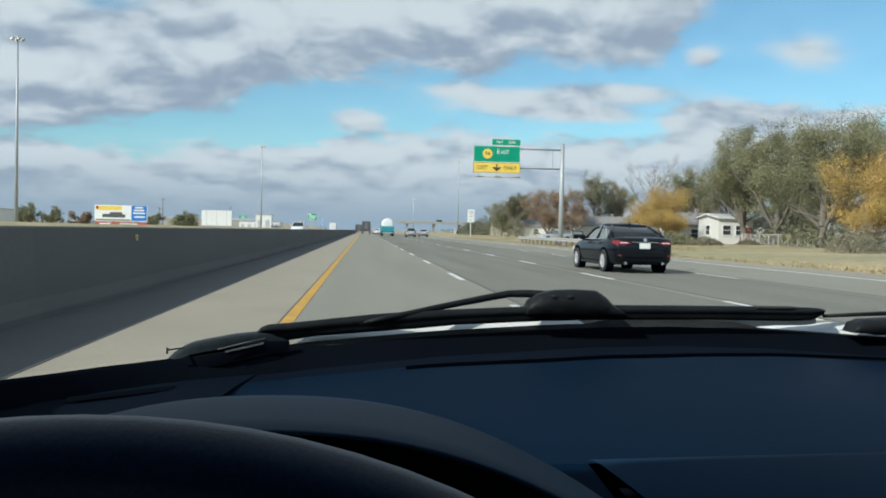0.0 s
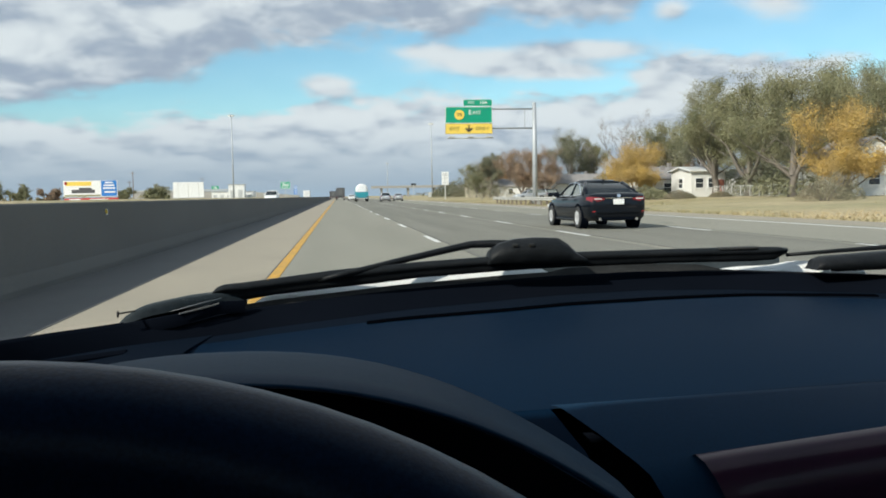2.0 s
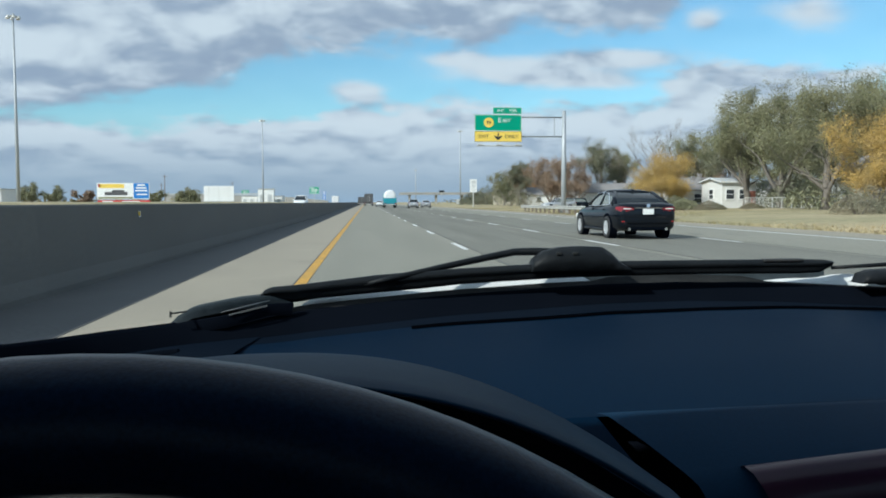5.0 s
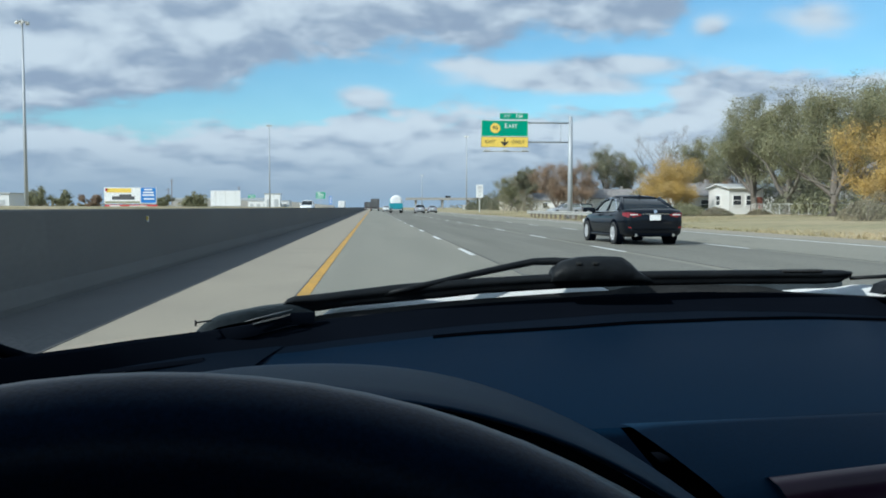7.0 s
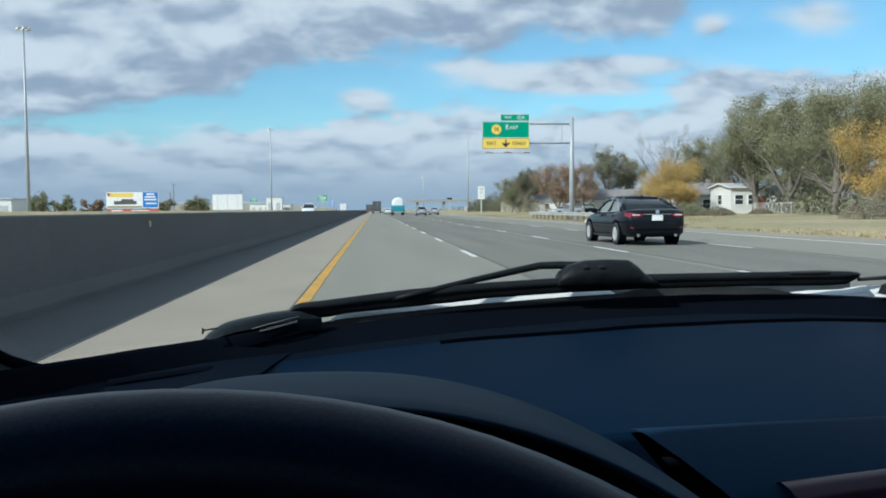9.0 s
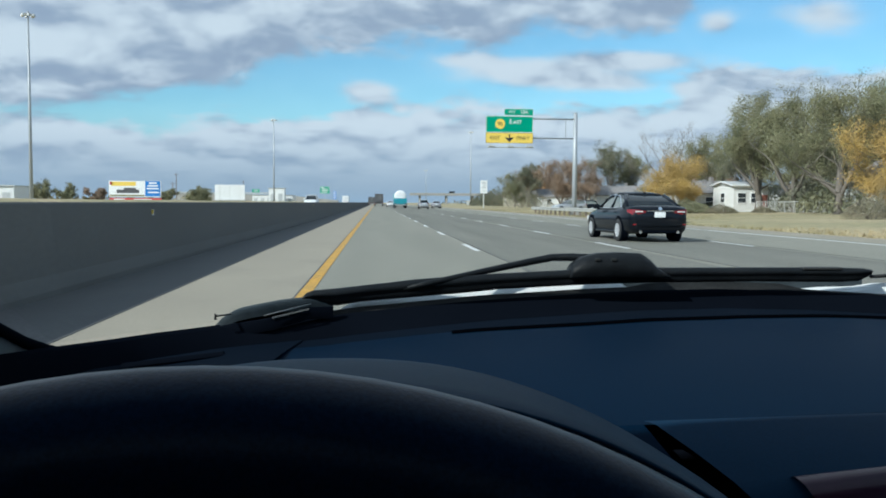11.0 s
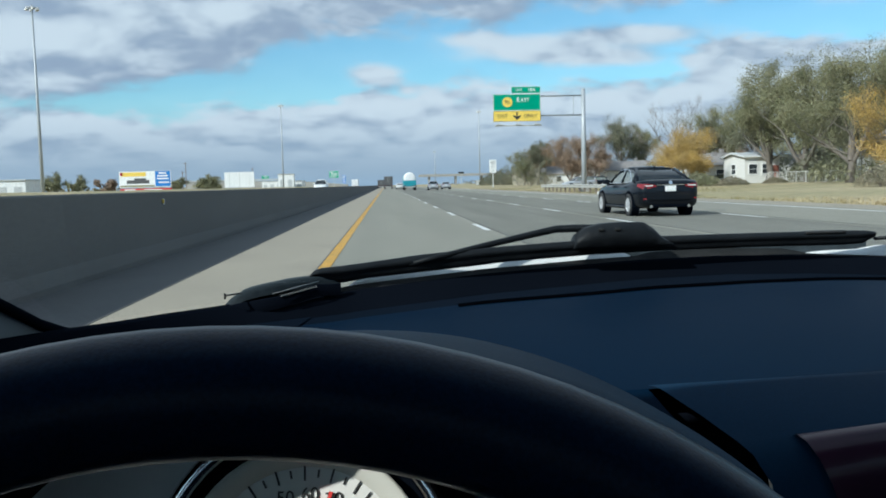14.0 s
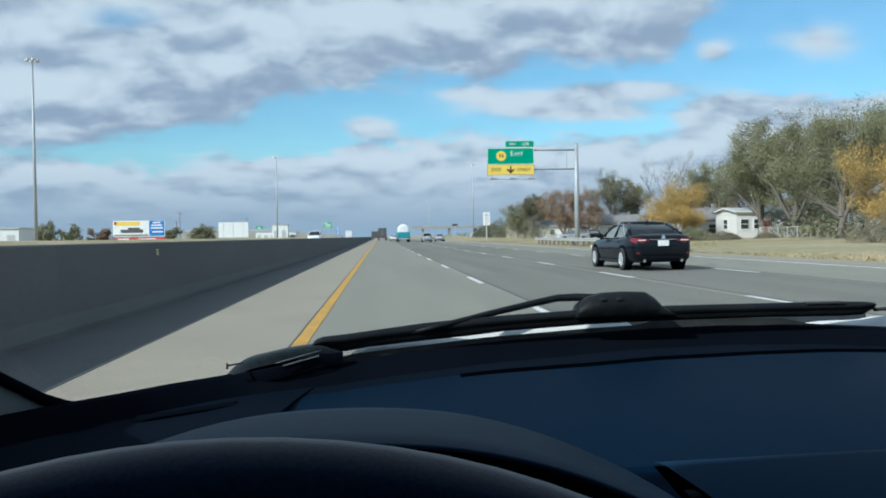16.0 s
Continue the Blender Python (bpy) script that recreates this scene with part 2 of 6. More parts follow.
M = {
    "asphalt": material("worn_grey_asphalt", (0.215, 0.208, 0.174), 0.85, second=(0.282, 0.270, 0.225), spec=0.15, scale=0.35, mixture=0.9, fine=0.25,
                        fine_scale=30, bump=0.3, bump_scale=60, stretch=(2.2, 0.18, 1)),
    "lane": material("dark_asphalt_lane", (0.158, 0.154, 0.131), 0.85, second=(0.218, 0.211, 0.180), spec=0.15, scale=0.35, mixture=0.7, fine=0.25,
                     fine_scale=30, bump=0.3, bump_scale=60, stretch=(2.2, 0.15, 1)),
    "shoulder": material("pale_concrete_shoulder", (0.325, 0.288, 0.222), 0.9, second=(0.262, 0.233, 0.184), scale=0.6, mixture=0.8, fine=0.15,
                         fine_scale=25, bump=0.3, bump_scale=50),
    # Weathered concrete, its base darkened to hold the shade on the wall.
    "barrier": material("weathered_concrete_dark_for_shade", (0.088, 0.088, 0.086), 0.9, second=(0.118, 0.117, 0.112), scale=0.5, mixture=0.9, fine=0.07,
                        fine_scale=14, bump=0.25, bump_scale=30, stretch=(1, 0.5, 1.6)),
    # Asphalt colour darkened to paint the median wall's cast shadow.
    "wall_shadow": material("shadow_dark_asphalt", (0.062, 0.064, 0.066), 0.9, second=(0.085, 0.086, 0.085), scale=0.8, mixture=0.9, fine=0.25, fine_scale=20),
    "face_grey": material("pale_grey_instrument_plate", (0.74, 0.76, 0.75), 0.5, second=(0.68, 0.70, 0.69), scale=8),
    # Opaque dark colour for the added panel that blocks the sun.
    "tinted": material("opaque_sun_block", (0.01, 0.011, 0.012), 0.1, second=(0.014, 0.015, 0.016), scale=2),
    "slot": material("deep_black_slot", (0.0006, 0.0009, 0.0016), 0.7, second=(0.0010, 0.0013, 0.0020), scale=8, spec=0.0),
    "yellow": material("worn_yellow_paint", (0.55, 0.29, 0.03), 0.7, second=(0.42, 0.25, 0.05), scale=2.0, fine=0.25, fine_scale=12),
    "white_line": material("worn_white_paint", (0.72, 0.72, 0.70), 0.7, second=(0.52, 0.52, 0.5), scale=3.0, fine=0.2, fine_scale=14),
    "joint": material("black_joint_sealant", (0.03, 0.03, 0.032), 0.6, second=(0.06, 0.06, 0.06), scale=3),
    "grass": material("dry_autumn_grass", (0.40, 0.32, 0.19), 0.95, second=(0.245, 0.225, 0.115), scale=0.12, mixture=0.7, fine=0.22,
                      fine_scale=2.2, bump=0.6, bump_scale=8),
    "steel": material("galvanised_steel", (0.58, 0.57, 0.53), 0.5, 0.35, second=(0.47, 0.465, 0.44), scale=3.0, fine=0.08, fine_scale=20),
    "pole": material("pale_grey_pole_paint", (0.42, 0.44, 0.46), 0.5, 0.2, second=(0.36, 0.38, 0.4), scale=1.0),
    "wood": material("weathered_timber", (0.17, 0.13, 0.10), 0.9, second=(0.24, 0.20, 0.16), scale=3, stretch=(4, 4, 0.5), fine=0.2, fine_scale=20),
    "sign_green": material("green_sign_sheeting", (0.0, 0.30, 0.17), 0.45, second=(0.0, 0.27, 0.155), scale=1.2),
    "sign_yellow": material("yellow_sign_sheeting", (0.85, 0.60, 0.10), 0.45, second=(0.78, 0.56, 0.10), scale=1.2),
    "sign_white": material("white_sign_sheeting", (0.82, 0.82, 0.80), 0.45, second=(0.76, 0.76, 0.74), scale=1.5),
    "sign_blue": material("blue_sign_sheeting", (0.02, 0.16, 0.50), 0.45, second=(0.02, 0.19, 0.54), scale=1.2),
    "sign_red": material("red_sign_sheeting", (0.55, 0.04, 0.04), 0.45, second=(0.48, 0.04, 0.04), scale=1.2),
    "sign_black": material("black_sign_film", (0.02, 0.02, 0.02), 0.5, second=(0.03, 0.03, 0.03), scale=4),
    "sign_back": material("bare_aluminium_sign_back", (0.55, 0.56, 0.56), 0.5, 0.5, second=(0.47, 0.48, 0.48), scale=2),
    "bark": material("grey_brown_bark", (0.13, 0.112, 0.095), 0.95, second=(0.20, 0.175, 0.15), scale=3, stretch=(3, 3, 0.6), bump=0.6, bump_scale=14),
    "leaf_green": material("olive_green_leaves", (0.175, 0.180, 0.095), 0.8, second=(0.25, 0.235, 0.13), scale=0.6, island=0.35),
    "leaf_dark": material("dark_green_leaves", (0.135, 0.142, 0.088), 0.8, second=(0.19, 0.18, 0.115), scale=0.6, island=0.35),
    "leaf_yellow": material("golden_autumn_leaves", (0.50, 0.33, 0.085), 0.8, second=(0.38, 0.27, 0.11), scale=0.7, island=0.3),
    "leaf_rust": material("rusty_brown_leaves", (0.30, 0.20, 0.13), 0.8, second=(0.24, 0.18, 0.13), scale=0.7, island=0.3),
    "leaf_orange": material("orange_brown_oak_leaves", (0.36, 0.18, 0.05), 0.8, second=(0.27, 0.15, 0.05), scale=0.7, island=0.3),
    "shrub": material("dry_scrub_twigs", (0.25, 0.21, 0.14), 0.9, second=(0.18, 0.17, 0.10), scale=1.0, island=0.35),
    "siding": material("white_painted_siding", (0.74, 0.73, 0.70), 0.7, second=(0.64, 0.63, 0.60), scale=0.8, stretch=(1, 1, 8), vary=0.06),
    "siding_tan": material("tan_painted_siding", (0.50, 0.45, 0.36), 0.8, second=(0.44, 0.39, 0.31), scale=0.8, stretch=(1, 1, 8)),
    "shingle": material("grey_roof_shingles", (0.20, 0.19, 0.18), 0.9, second=(0.27, 0.25, 0.24), scale=2.0, fine=0.25, fine_scale=8),
    "shingle_red": material("brown_roof_shingles", (0.26, 0.13, 0.075), 0.9, second=(0.20, 0.11, 0.07), scale=2.0, fine=0.25, fine_scale=8),
    "pane": material("dark_window_pane", (0.03, 0.035, 0.04), 0.08, second=(0.05, 0.055, 0.06), scale=0.6),
    "door": material("painted_door", (0.35, 0.13, 0.09), 0.6, second=(0.30, 0.12, 0.09), scale=1.0),
    "black_paint": material("glossy_black_car_paint", (0.002, 0.0038, 0.007), 0.45, 0.0, second=(0.003, 0.005, 0.009), scale=1.2, coat=0.55, spec=0.08),
    "silver_paint": material("silver_car_paint", (0.52, 0.53, 0.55), 0.3, 0.5, second=(0.46, 0.47, 0.49), scale=1.2, coat=1.0),
    "white_paint": material("white_vehicle_paint", (0.78, 0.78, 0.77), 0.35, second=(0.70, 0.70, 0.69), scale=1.2, coat=0.5),
    "maroon_paint": material("maroon_car_paint", (0.10, 0.02, 0.025), 0.3, 0.2, second=(0.08, 0.02, 0.02), scale=1.2, coat=1.0),
    "teal_paint": material("teal_vehicle_paint", (0.02, 0.27, 0.33), 0.4, second=(0.03, 0.23, 0.28), scale=1.2, coat=0.5),
    "dark_box": material("dark_trailer_panel", (0.07, 0.07, 0.075), 0.5, second=(0.10, 0.10, 0.10), scale=1.0),
    "car_glass": material("tinted_car_glass", (0.012, 0.016, 0.018), 0.04, second=(0.018, 0.022, 0.024), scale=1.0, spec=0.8),
    "side_glass": material("pale_see_through_side_glass", (0.13, 0.15, 0.14), 0.08, second=(0.19, 0.20, 0.18), scale=2.5, spec=0.6),
    "alloy": material("bright_alloy_rim", (0.62, 0.63, 0.64), 0.4, 0.3, second=(0.52, 0.53, 0.54), scale=6),
    "rubber": material("black_rubber", (0.018, 0.018, 0.019), 0.75, second=(0.028, 0.028, 0.028), scale=10, bump=0.1),
    "chrome": material("bright_chrome", (0.75, 0.76, 0.78), 0.15, 1.0, second=(0.68, 0.69, 0.71), scale=4),
    "tail_red": material("red_tail_lens", (0.24, 0.012, 0.018), 0.15, second=(0.17, 0.01, 0.015), scale=6, coat=1.0),
    "concrete": material("grey_concrete_structure", (0.36, 0.345, 0.315), 0.9, second=(0.30, 0.29, 0.27), scale=0.3, fine=0.12, fine_scale=6),
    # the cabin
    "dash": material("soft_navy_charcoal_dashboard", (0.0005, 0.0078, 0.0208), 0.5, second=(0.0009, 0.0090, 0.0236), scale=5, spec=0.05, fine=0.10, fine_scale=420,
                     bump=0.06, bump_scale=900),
    # Hood: the pad's skin in a lighter base that stands in for sky light.
    "hood": material("hood_skin_lightened_for_sky", (0.0040, 0.0180, 0.0385), 0.55, second=(0.0050, 0.0205, 0.0430), scale=5, spec=0.06, fine=0.08, fine_scale=420,
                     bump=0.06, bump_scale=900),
    "seal_grey": material("dull_grey_rubber_seal", (0.016, 0.017, 0.017), 0.7, second=(0.024, 0.025, 0.025), scale=30, spec=0.15, fine=0.2, fine_scale=200),
    # Lower face: the pad's plastic, with caught sky light put into its base.
    "dash_low": material("dashboard_face_lightened_for_sky", (0.0052, 0.0225, 0.0480), 0.55, second=(0.0062, 0.0250, 0.0530), scale=5, spec=0.06, fine=0.08, fine_scale=420,
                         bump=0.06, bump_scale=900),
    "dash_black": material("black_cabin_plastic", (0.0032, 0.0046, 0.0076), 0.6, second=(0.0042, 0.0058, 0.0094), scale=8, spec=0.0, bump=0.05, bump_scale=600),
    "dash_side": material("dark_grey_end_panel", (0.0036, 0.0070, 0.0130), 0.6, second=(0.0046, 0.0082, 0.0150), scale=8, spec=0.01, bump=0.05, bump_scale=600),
    # Black leather; the sky's blue sheen is put into its base colour.
    "leather": material("black_wheel_leather_blue_sheen", (0.0034, 0.0118, 0.0300), 0.34, second=(0.0046, 0.0140, 0.0345), scale=40, spec=0.12, fine=0.30, fine_scale=600,
                        bump=0.05, bump_scale=900),
    "trim_wine": material("glossy_wine_red_trim", (0.030, 0.009, 0.022), 0.32, second=(0.020, 0.007, 0.019), scale=14, stretch=(1, 4, 4), coat=0.15, spec=0.2),
    "grey_plastic": material("grey_cabin_plastic", (0.20, 0.215, 0.22), 0.6, second=(0.17, 0.18, 0.185), scale=8, bump=0.05, bump_scale=500),
    "ivory": material("ivory_plastic_rim", (0.55, 0.54, 0.47), 0.5, second=(0.50, 0.49, 0.43), scale=8),
    "dial": material("ivory_dial_face", (0.72, 0.71, 0.66), 0.5, second=(0.66, 0.65, 0.60), scale=8),
    "needle": material("red_needle_plastic", (0.7, 0.05, 0.04), 0.4, second=(0.6, 0.05, 0.04), scale=20),
    "wiper_black": material("dusty_black_wiper", (0.004, 0.0055, 0.007), 0.55, second=(0.008, 0.0095, 0.011), scale=30, spec=0.22, fine=0.2, fine_scale=200, bump=0.1),
    "cowl_grey": material("dusty_slate_cowl_plastic", (0.026, 0.034, 0.039), 0.7, second=(0.034, 0.043, 0.049), scale=25, fine=0.15, fine_scale=160, spec=0.1),
    "bonnet": material("white_bonnet_paint", (0.80, 0.81, 0.80), 0.3, 0.1, second=(0.74, 0.75, 0.74), scale=3, coat=1.0),
    "headliner": material("dark_grey_headliner", (0.10, 0.10, 0.10), 0.95, second=(0.08, 0.08, 0.08), scale=20, bump=0.1, bump_scale=300),
}


def windscreen_material():
    m = bpy.data.materials.new("clear_windscreen_glass")
    m.use_nodes = True
    nt = m.node_tree
    nt.nodes.clear()
    N, L = nt.nodes.new, nt.links.new
    a, g, x = N("ShaderNodeBsdfTransparent"), N("ShaderNodeBsdfGlossy"), N("ShaderNodeMixShader")
    a.inputs[0].default_value = (0.95, 0.97, 0.96, 1)
    g.inputs["Roughness"].default_value = 0.02
    x.inputs[0].default_value = 0.03
    o = N("ShaderNodeOutputMaterial")
    L(a.outputs[0], x.inputs[1])
    L(g.outputs[0], x.inputs[2])
    L(x.outputs[0], o.inputs[0])
    return m


M["glass"] = windscreen_material()

# ---- builders ---------------------------------------------------------------


def part(name, bm, mat, parent=None, label="", smooth=False):
    """Links a bmesh as one mesh object under a thing or a part."""
    me = bpy.data.meshes.new(name)
    bmesh.ops.recalc_face_normals(bm, faces=bm.faces)
    bm.to_mesh(me)
    bm.free()
    me.materials.append(M[mat])
    if smooth:
        for p in me.polygons:
            p.use_smooth = True
    ob = new(name, me)
    if parent is not None:
        ob.parent = parent
    if label:
        ob["label"] = label
    return ob


def share(name, ob, parent, m):
    """Another object on the same mesh."""
    o = new(name, ob.data)
    o.parent = parent
    o.matrix_basis = m
    return o


def thing(name, m, label, category, group="", kind=""):
    ob = new(name)
    ob.empty_display_size = 0.2
    ob.matrix_world = m
    return tagged(ob, label, category, group, kind)


def box(bm, c, s, m=None, bevel=0.0):
    r = bmesh.ops.create_cube(bm, size=1.0)
    vs = r["verts"]
    bmesh.ops.scale(bm, vec=s, verts=vs)
    if bevel:
        es = list({e for v in vs for e in v.link_edges})
        q = bmesh.ops.bevel(bm, geom=es, offset=bevel, segments=2, profile=0.5, affect="EDGES")
        vs = list({v for f in q["faces"] for v in f.verts} | {v for v in vs if v.is_valid})
    if m is not None:
        bmesh.ops.transform(bm, matrix=m, verts=vs)
    bmesh.ops.translate(bm, vec=c, verts=vs)
    return vs


def one_box(c, s, m=None, bevel=0.0):
    bm = bmesh.new()
    box(bm, c, s, m, bevel)
    return bm


def tube(bm, pts, radii, sides=8, cap=True):
    """A round bar along points; radii a number or one a point."""
    pts = [Vector(p) for p in pts]
    if isinstance(radii, (int, float)):
        radii = [radii] * len(pts)
    rings = []
    up = None
    for i, p in enumerate(pts):
        d = (pts[min(i + 1, len(pts) - 1)] - pts[max(i - 1, 0)]).normalized()
        if up is None:
            up = d.orthogonal().normalized()
        up = (up - d * up.dot(d))
        up = up.normalized() if up.length > 1e-6 else d.orthogonal().normalized()
        side = d.cross(up)
        rings.append([bm.verts.new(p + (up * math.cos(a) + side * math.sin(a)) * radii[i])
                      for a in (2 * math.pi * k / sides for k in range(sides))])
    for a, b in zip(rings, rings[1:]):
        for k in range(sides):
            bm.faces.new((a[k], a[(k + 1) % sides], b[(k + 1) % sides], b[k]))
    if cap:
        bm.faces.new(rings[0][::-1])
        bm.faces.new(rings[-1])
    return rings


def one_tube(pts, radii, sides=8):
    bm = bmesh.new()
    tube(bm, pts, radii, sides)
    return bm


def loft(bm, rings, closed=True, caps=True):
    """A skin over rings of equal length."""
    vs = [[bm.verts.new(p) for p in r] for r in rings]
    n = len(vs[0])
    for a, b in zip(vs, vs[1:]):
        for k in range(n if closed else n - 1):
            j = (k + 1) % n
            bm.faces.new((a[k], a[j], b[j], b[k]))
    if caps and closed:
        bm.faces.new(vs[0][::-1])
        bm.faces.new(vs[-1])
    return vs


def table(x, pairs):
    """Reads a line of (x, y) pairs at x."""
    for (a, p), (b, q) in zip(pairs, pairs[1:]):
        if x <= b:
            return p + (q - p) * max(0.0, min(1.0, (x - a) / (b - a)))
    return pairs[-1][1]


def disc(bm, c, r, normal_m, depth, n=24):
    q = bmesh.ops.create_cone(bm, cap_ends=True, segments=n, radius1=r, radius2=r, depth=depth)
    bmesh.ops.transform(bm, matrix=Matrix.Translation(c) @ normal_m, verts=q["verts"])
    return q["verts"]


def words(name, text, size, m, mat, parent, depth=0.004):
    """Raised lettering in the built-in font, centred on m, facing m's z."""
    cu = bpy.data.curves.new(name, "FONT")
    cu.body, cu.size, cu.align_x, cu.align_y, cu.extrude = text, size, "CENTER", "CENTER", depth
    tmp = bpy.data.objects.new(name, cu)
    scene.collection.objects.link(tmp)
    me = bpy.data.meshes.new_from_object(tmp.evaluated_get(bpy.context.evaluated_depsgraph_get()))
    bpy.data.objects.remove(tmp)
    bpy.data.curves.remove(cu)
    me.materials.clear()
    me.materials.append(M[mat])
    ob = new(name, me)
    ob.parent = parent
    ob.matrix_basis = m
    return ob


FACE = Matrix(((1, 0, 0, 0), (0, 0, -1, 0), (0, 1, 0, 0), (0, 0, 0, 1)))  # stands a flat thing up, facing -y


def face_at(x, y, z):
    return Matrix.Translation((x, y, z)) @ FACE

# ---- the large structure: ground, carriageways, barriers ---------------------


def slab(name, x0, x1, y0, y1, z, thick, mat, parent=None, label="", steps=1):
    """A flat slab in lengths, its top at z."""
    bm = bmesh.new()
    ys = [y0 + (y1 - y0) * i / steps for i in range(steps + 1)]
    loft(bm, [[(x0, y, z - thick), (x1, y, z - thick), (x1, y, z), (x0, y, z)] for y in ys])
    return part(name, bm, mat, parent, label)


def build_ground():
    bm = bmesh.new()
    xs = [-4500, -1500, -500, -200, -120, -80, -60, -48, -40] + [-30, -20, 0, 16.5, 18] + list(range(20, 90, 4)) + [100, 130, 200, 500, 1500, 4500]
    ys = [-1500, -600, -300] + list(range(-220, 340, 8)) + [380, 460, 600, 900, 1500, 4800]
    rows = []
    for y in ys:
        row = []
        for x in xs:
            z = -0.12
            if 18 <= x <= 200 and -220 <= y < 340:
                z = 0.05 + 0.16 * noise.noise((x * 0.07, y * 0.05, 0)) + min(0.35, (x - 18) * 0.02)
            row.append(bm.verts.new((x, y, z)))
        rows.append(row)
    for a, b in zip(rows, rows[1:]):
        for k in range(len(xs) - 1):
            bm.faces.new((a[k], a[k + 1], b[k + 1], b[k]))
    tagged(part("ground", bm, "grass", smooth=True), "dry yellow grass verge and open land", "ground", kind="structure")


Y0, Y1 = -230.0, 640.0
YELLOW, LINES, EDGE = -0.86, (2.30, 6.20, 9.95), 14.1
build_ground()
road = tagged(slab("road", -0.965, 14.7, Y0, Y1, 0.0, 0.3, "asphalt", steps=40), "wide grey asphalt motorway carriageway with worn lanes", "road", kind="structure")
for xa, xb in ((2.42, 6.08), (6.32, 9.83)):
    slab("lane_surface", xa, xb, Y0, Y1, 0.004, 0.01, "lane", road, "darker worn asphalt lane", steps=10)
tagged(slab("pavement", -3.75, -0.965, Y0, Y1, -0.004, 0.3, "shoulder", steps=10), "pale concrete inner shoulder beside the barrier", "shoulder", kind="structure")
tagged(slab("pavement", 14.7, 16.9, Y0, Y1, -0.02, 0.25, "shoulder", steps=10), "pale concrete outer shoulder beside the grass", "shoulder", kind="structure")
tagged(slab("road", -26.0, -4.4, Y0, Y1, -0.01, 0.3, "shoulder", steps=10), "pale concrete opposite carriageway behind the barrier", "road", kind="structure")
slab("edge_line", YELLOW - 0.075, YELLOW + 0.075, Y0, Y1, 0.006, 0.004, "yellow", road, "worn yellow edge line", steps=1)
slab("edge_line", EDGE - 0.07, EDGE + 0.07, Y0, Y1, 0.006, 0.004, "white_line", road, "white edge line", steps=1)
slab("joint", YELLOW - 0.100, YELLOW - 0.078, Y0, Y1, 0.005, 0.003, "joint", road, "black sealed joint", steps=1)
for x in LINES:
    slab("joint", x + 0.14, x + 0.165, Y0, Y1, 0.0075, 0.003, "joint", road, "black sealed joint", steps=1)
dash0 = part("lane_dash", one_box((0, 0, 0.006), (0.12, 3.0, 0.004)), "white_line", road)
dash0.location = (LINES[0], 20.4, 0)
for i, x in enumerate(LINES):
    for k in range(-22, 58):
        if i == 0 and k == 0:
            continue
        y = 20.4 + 9.4 * k + (0.4, 1.2, 2.4)[i] * (i > 0)
        if Y0 < y < Y1:
            share("lane_dash", dash0, road, Matrix.Translation((x, y, 0)))


def barrier(name, x, label, h=1.07, side=1):
    """A cast concrete safety barrier with a sloped foot."""
    prof = [(0.24, 0.0), (0.24, 0.07), (0.19, 0.24), (0.12, h - 0.02), (0.10, h), (-0.10, h), (-0.12, h - 0.02), (-0.19, 0.24), (-0.24, 0.07), (-0.24, 0.0)]
    ob = thing(name, Matrix.Translation((x, 0, 0)), label, "barrier", kind="structure")
    bm = bmesh.new()
    loft(bm, [[(a, -6.0, z) for a, z in prof], [(a, 6.0, z) for a, z in prof]])
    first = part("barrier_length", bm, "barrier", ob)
    n = 0
    y = Y0 + 6
    while y < Y1:
        if n == 0:
            first.location = (0, y, 0)
        else:
            share("barrier_length", first, ob, Matrix.Translation((0, y, 0)))
        y += 12.0
        n += 1
    return ob


median = barrier("wall_median", -3.90, "long weathered concrete median barrier, darkened in colour for shade")


def bank():
    """Dry slope added beyond the opposite carriageway for the pale line over the wall."""
    prof = [(-26.2, -0.1), (-27.5, 0.5), (-29.5, 1.15), (-33, 1.22), (-40, 1.1), (-48, -0.2)]
    bm = bmesh.new()
    ys = [Y0 + (Y1 - Y0) * i / 110 for i in range(111)]
    loft(bm, [[(x, y, z * (1 + 0.06 * noise.noise((x * 0.2, y * 0.06, 2)))) for x, z in prof] for y in ys], closed=False)
    tagged(part("bank", bm, "grass", smooth=True), "low dry grass bank added beyond the opposite carriageway as a pale line", "bank", kind="structure")


bank()
# Dark strip painting the wall's shadow, out to the shadow's edge.
slab("wall_shadow", 0.2, 1.40, Y0, Y1, 0.002, 0.01, "wall_shadow", median, "dark strip painting the wall's shadow at its foot", steps=10)

# ---- the car that carries the eye --------------------------------------------
MID = 0.37  # middle of the car
car = thing("car", pose(MID, -0.6, 0), "white car seen from the driver's seat on the road", "car")


def cabin(name, bm, mat, parent=car, label="", smooth=True):
    """A part given in world places, hung on the car or on one of its parts."""
    ob = part(name, bm, mat, parent, label, smooth)
    base = Matrix.Translation((MID, -0.6, 0))
    ob.matrix_basis = base.inverted() if parent is car else Matrix.Identity(4)
    return ob


BASE = [(0.0, 0.930), (0.10, 0.928), (0.27, 0.905), (0.415, 0.86), (0.526, 0.79), (0.58, 0.725), (0.61, 0.665), (0.624, 0.615), (0.70, 0.40)]


def base_y(x):
    return table(abs(x - MID), BASE)


def base_z(x):
    return table(abs(x - MID), [(0, 0.998), (0.1, 0.996), (0.285, 0.988), (0.43, 0.980), (0.54, 0.9805), (0.59, 0.982), (0.612, 0.985), (0.63, 0.991), (0.70, 1.0)])


def columns(a, b, n):
    return [a + (b - a) * i / n for i in range(n + 1)]


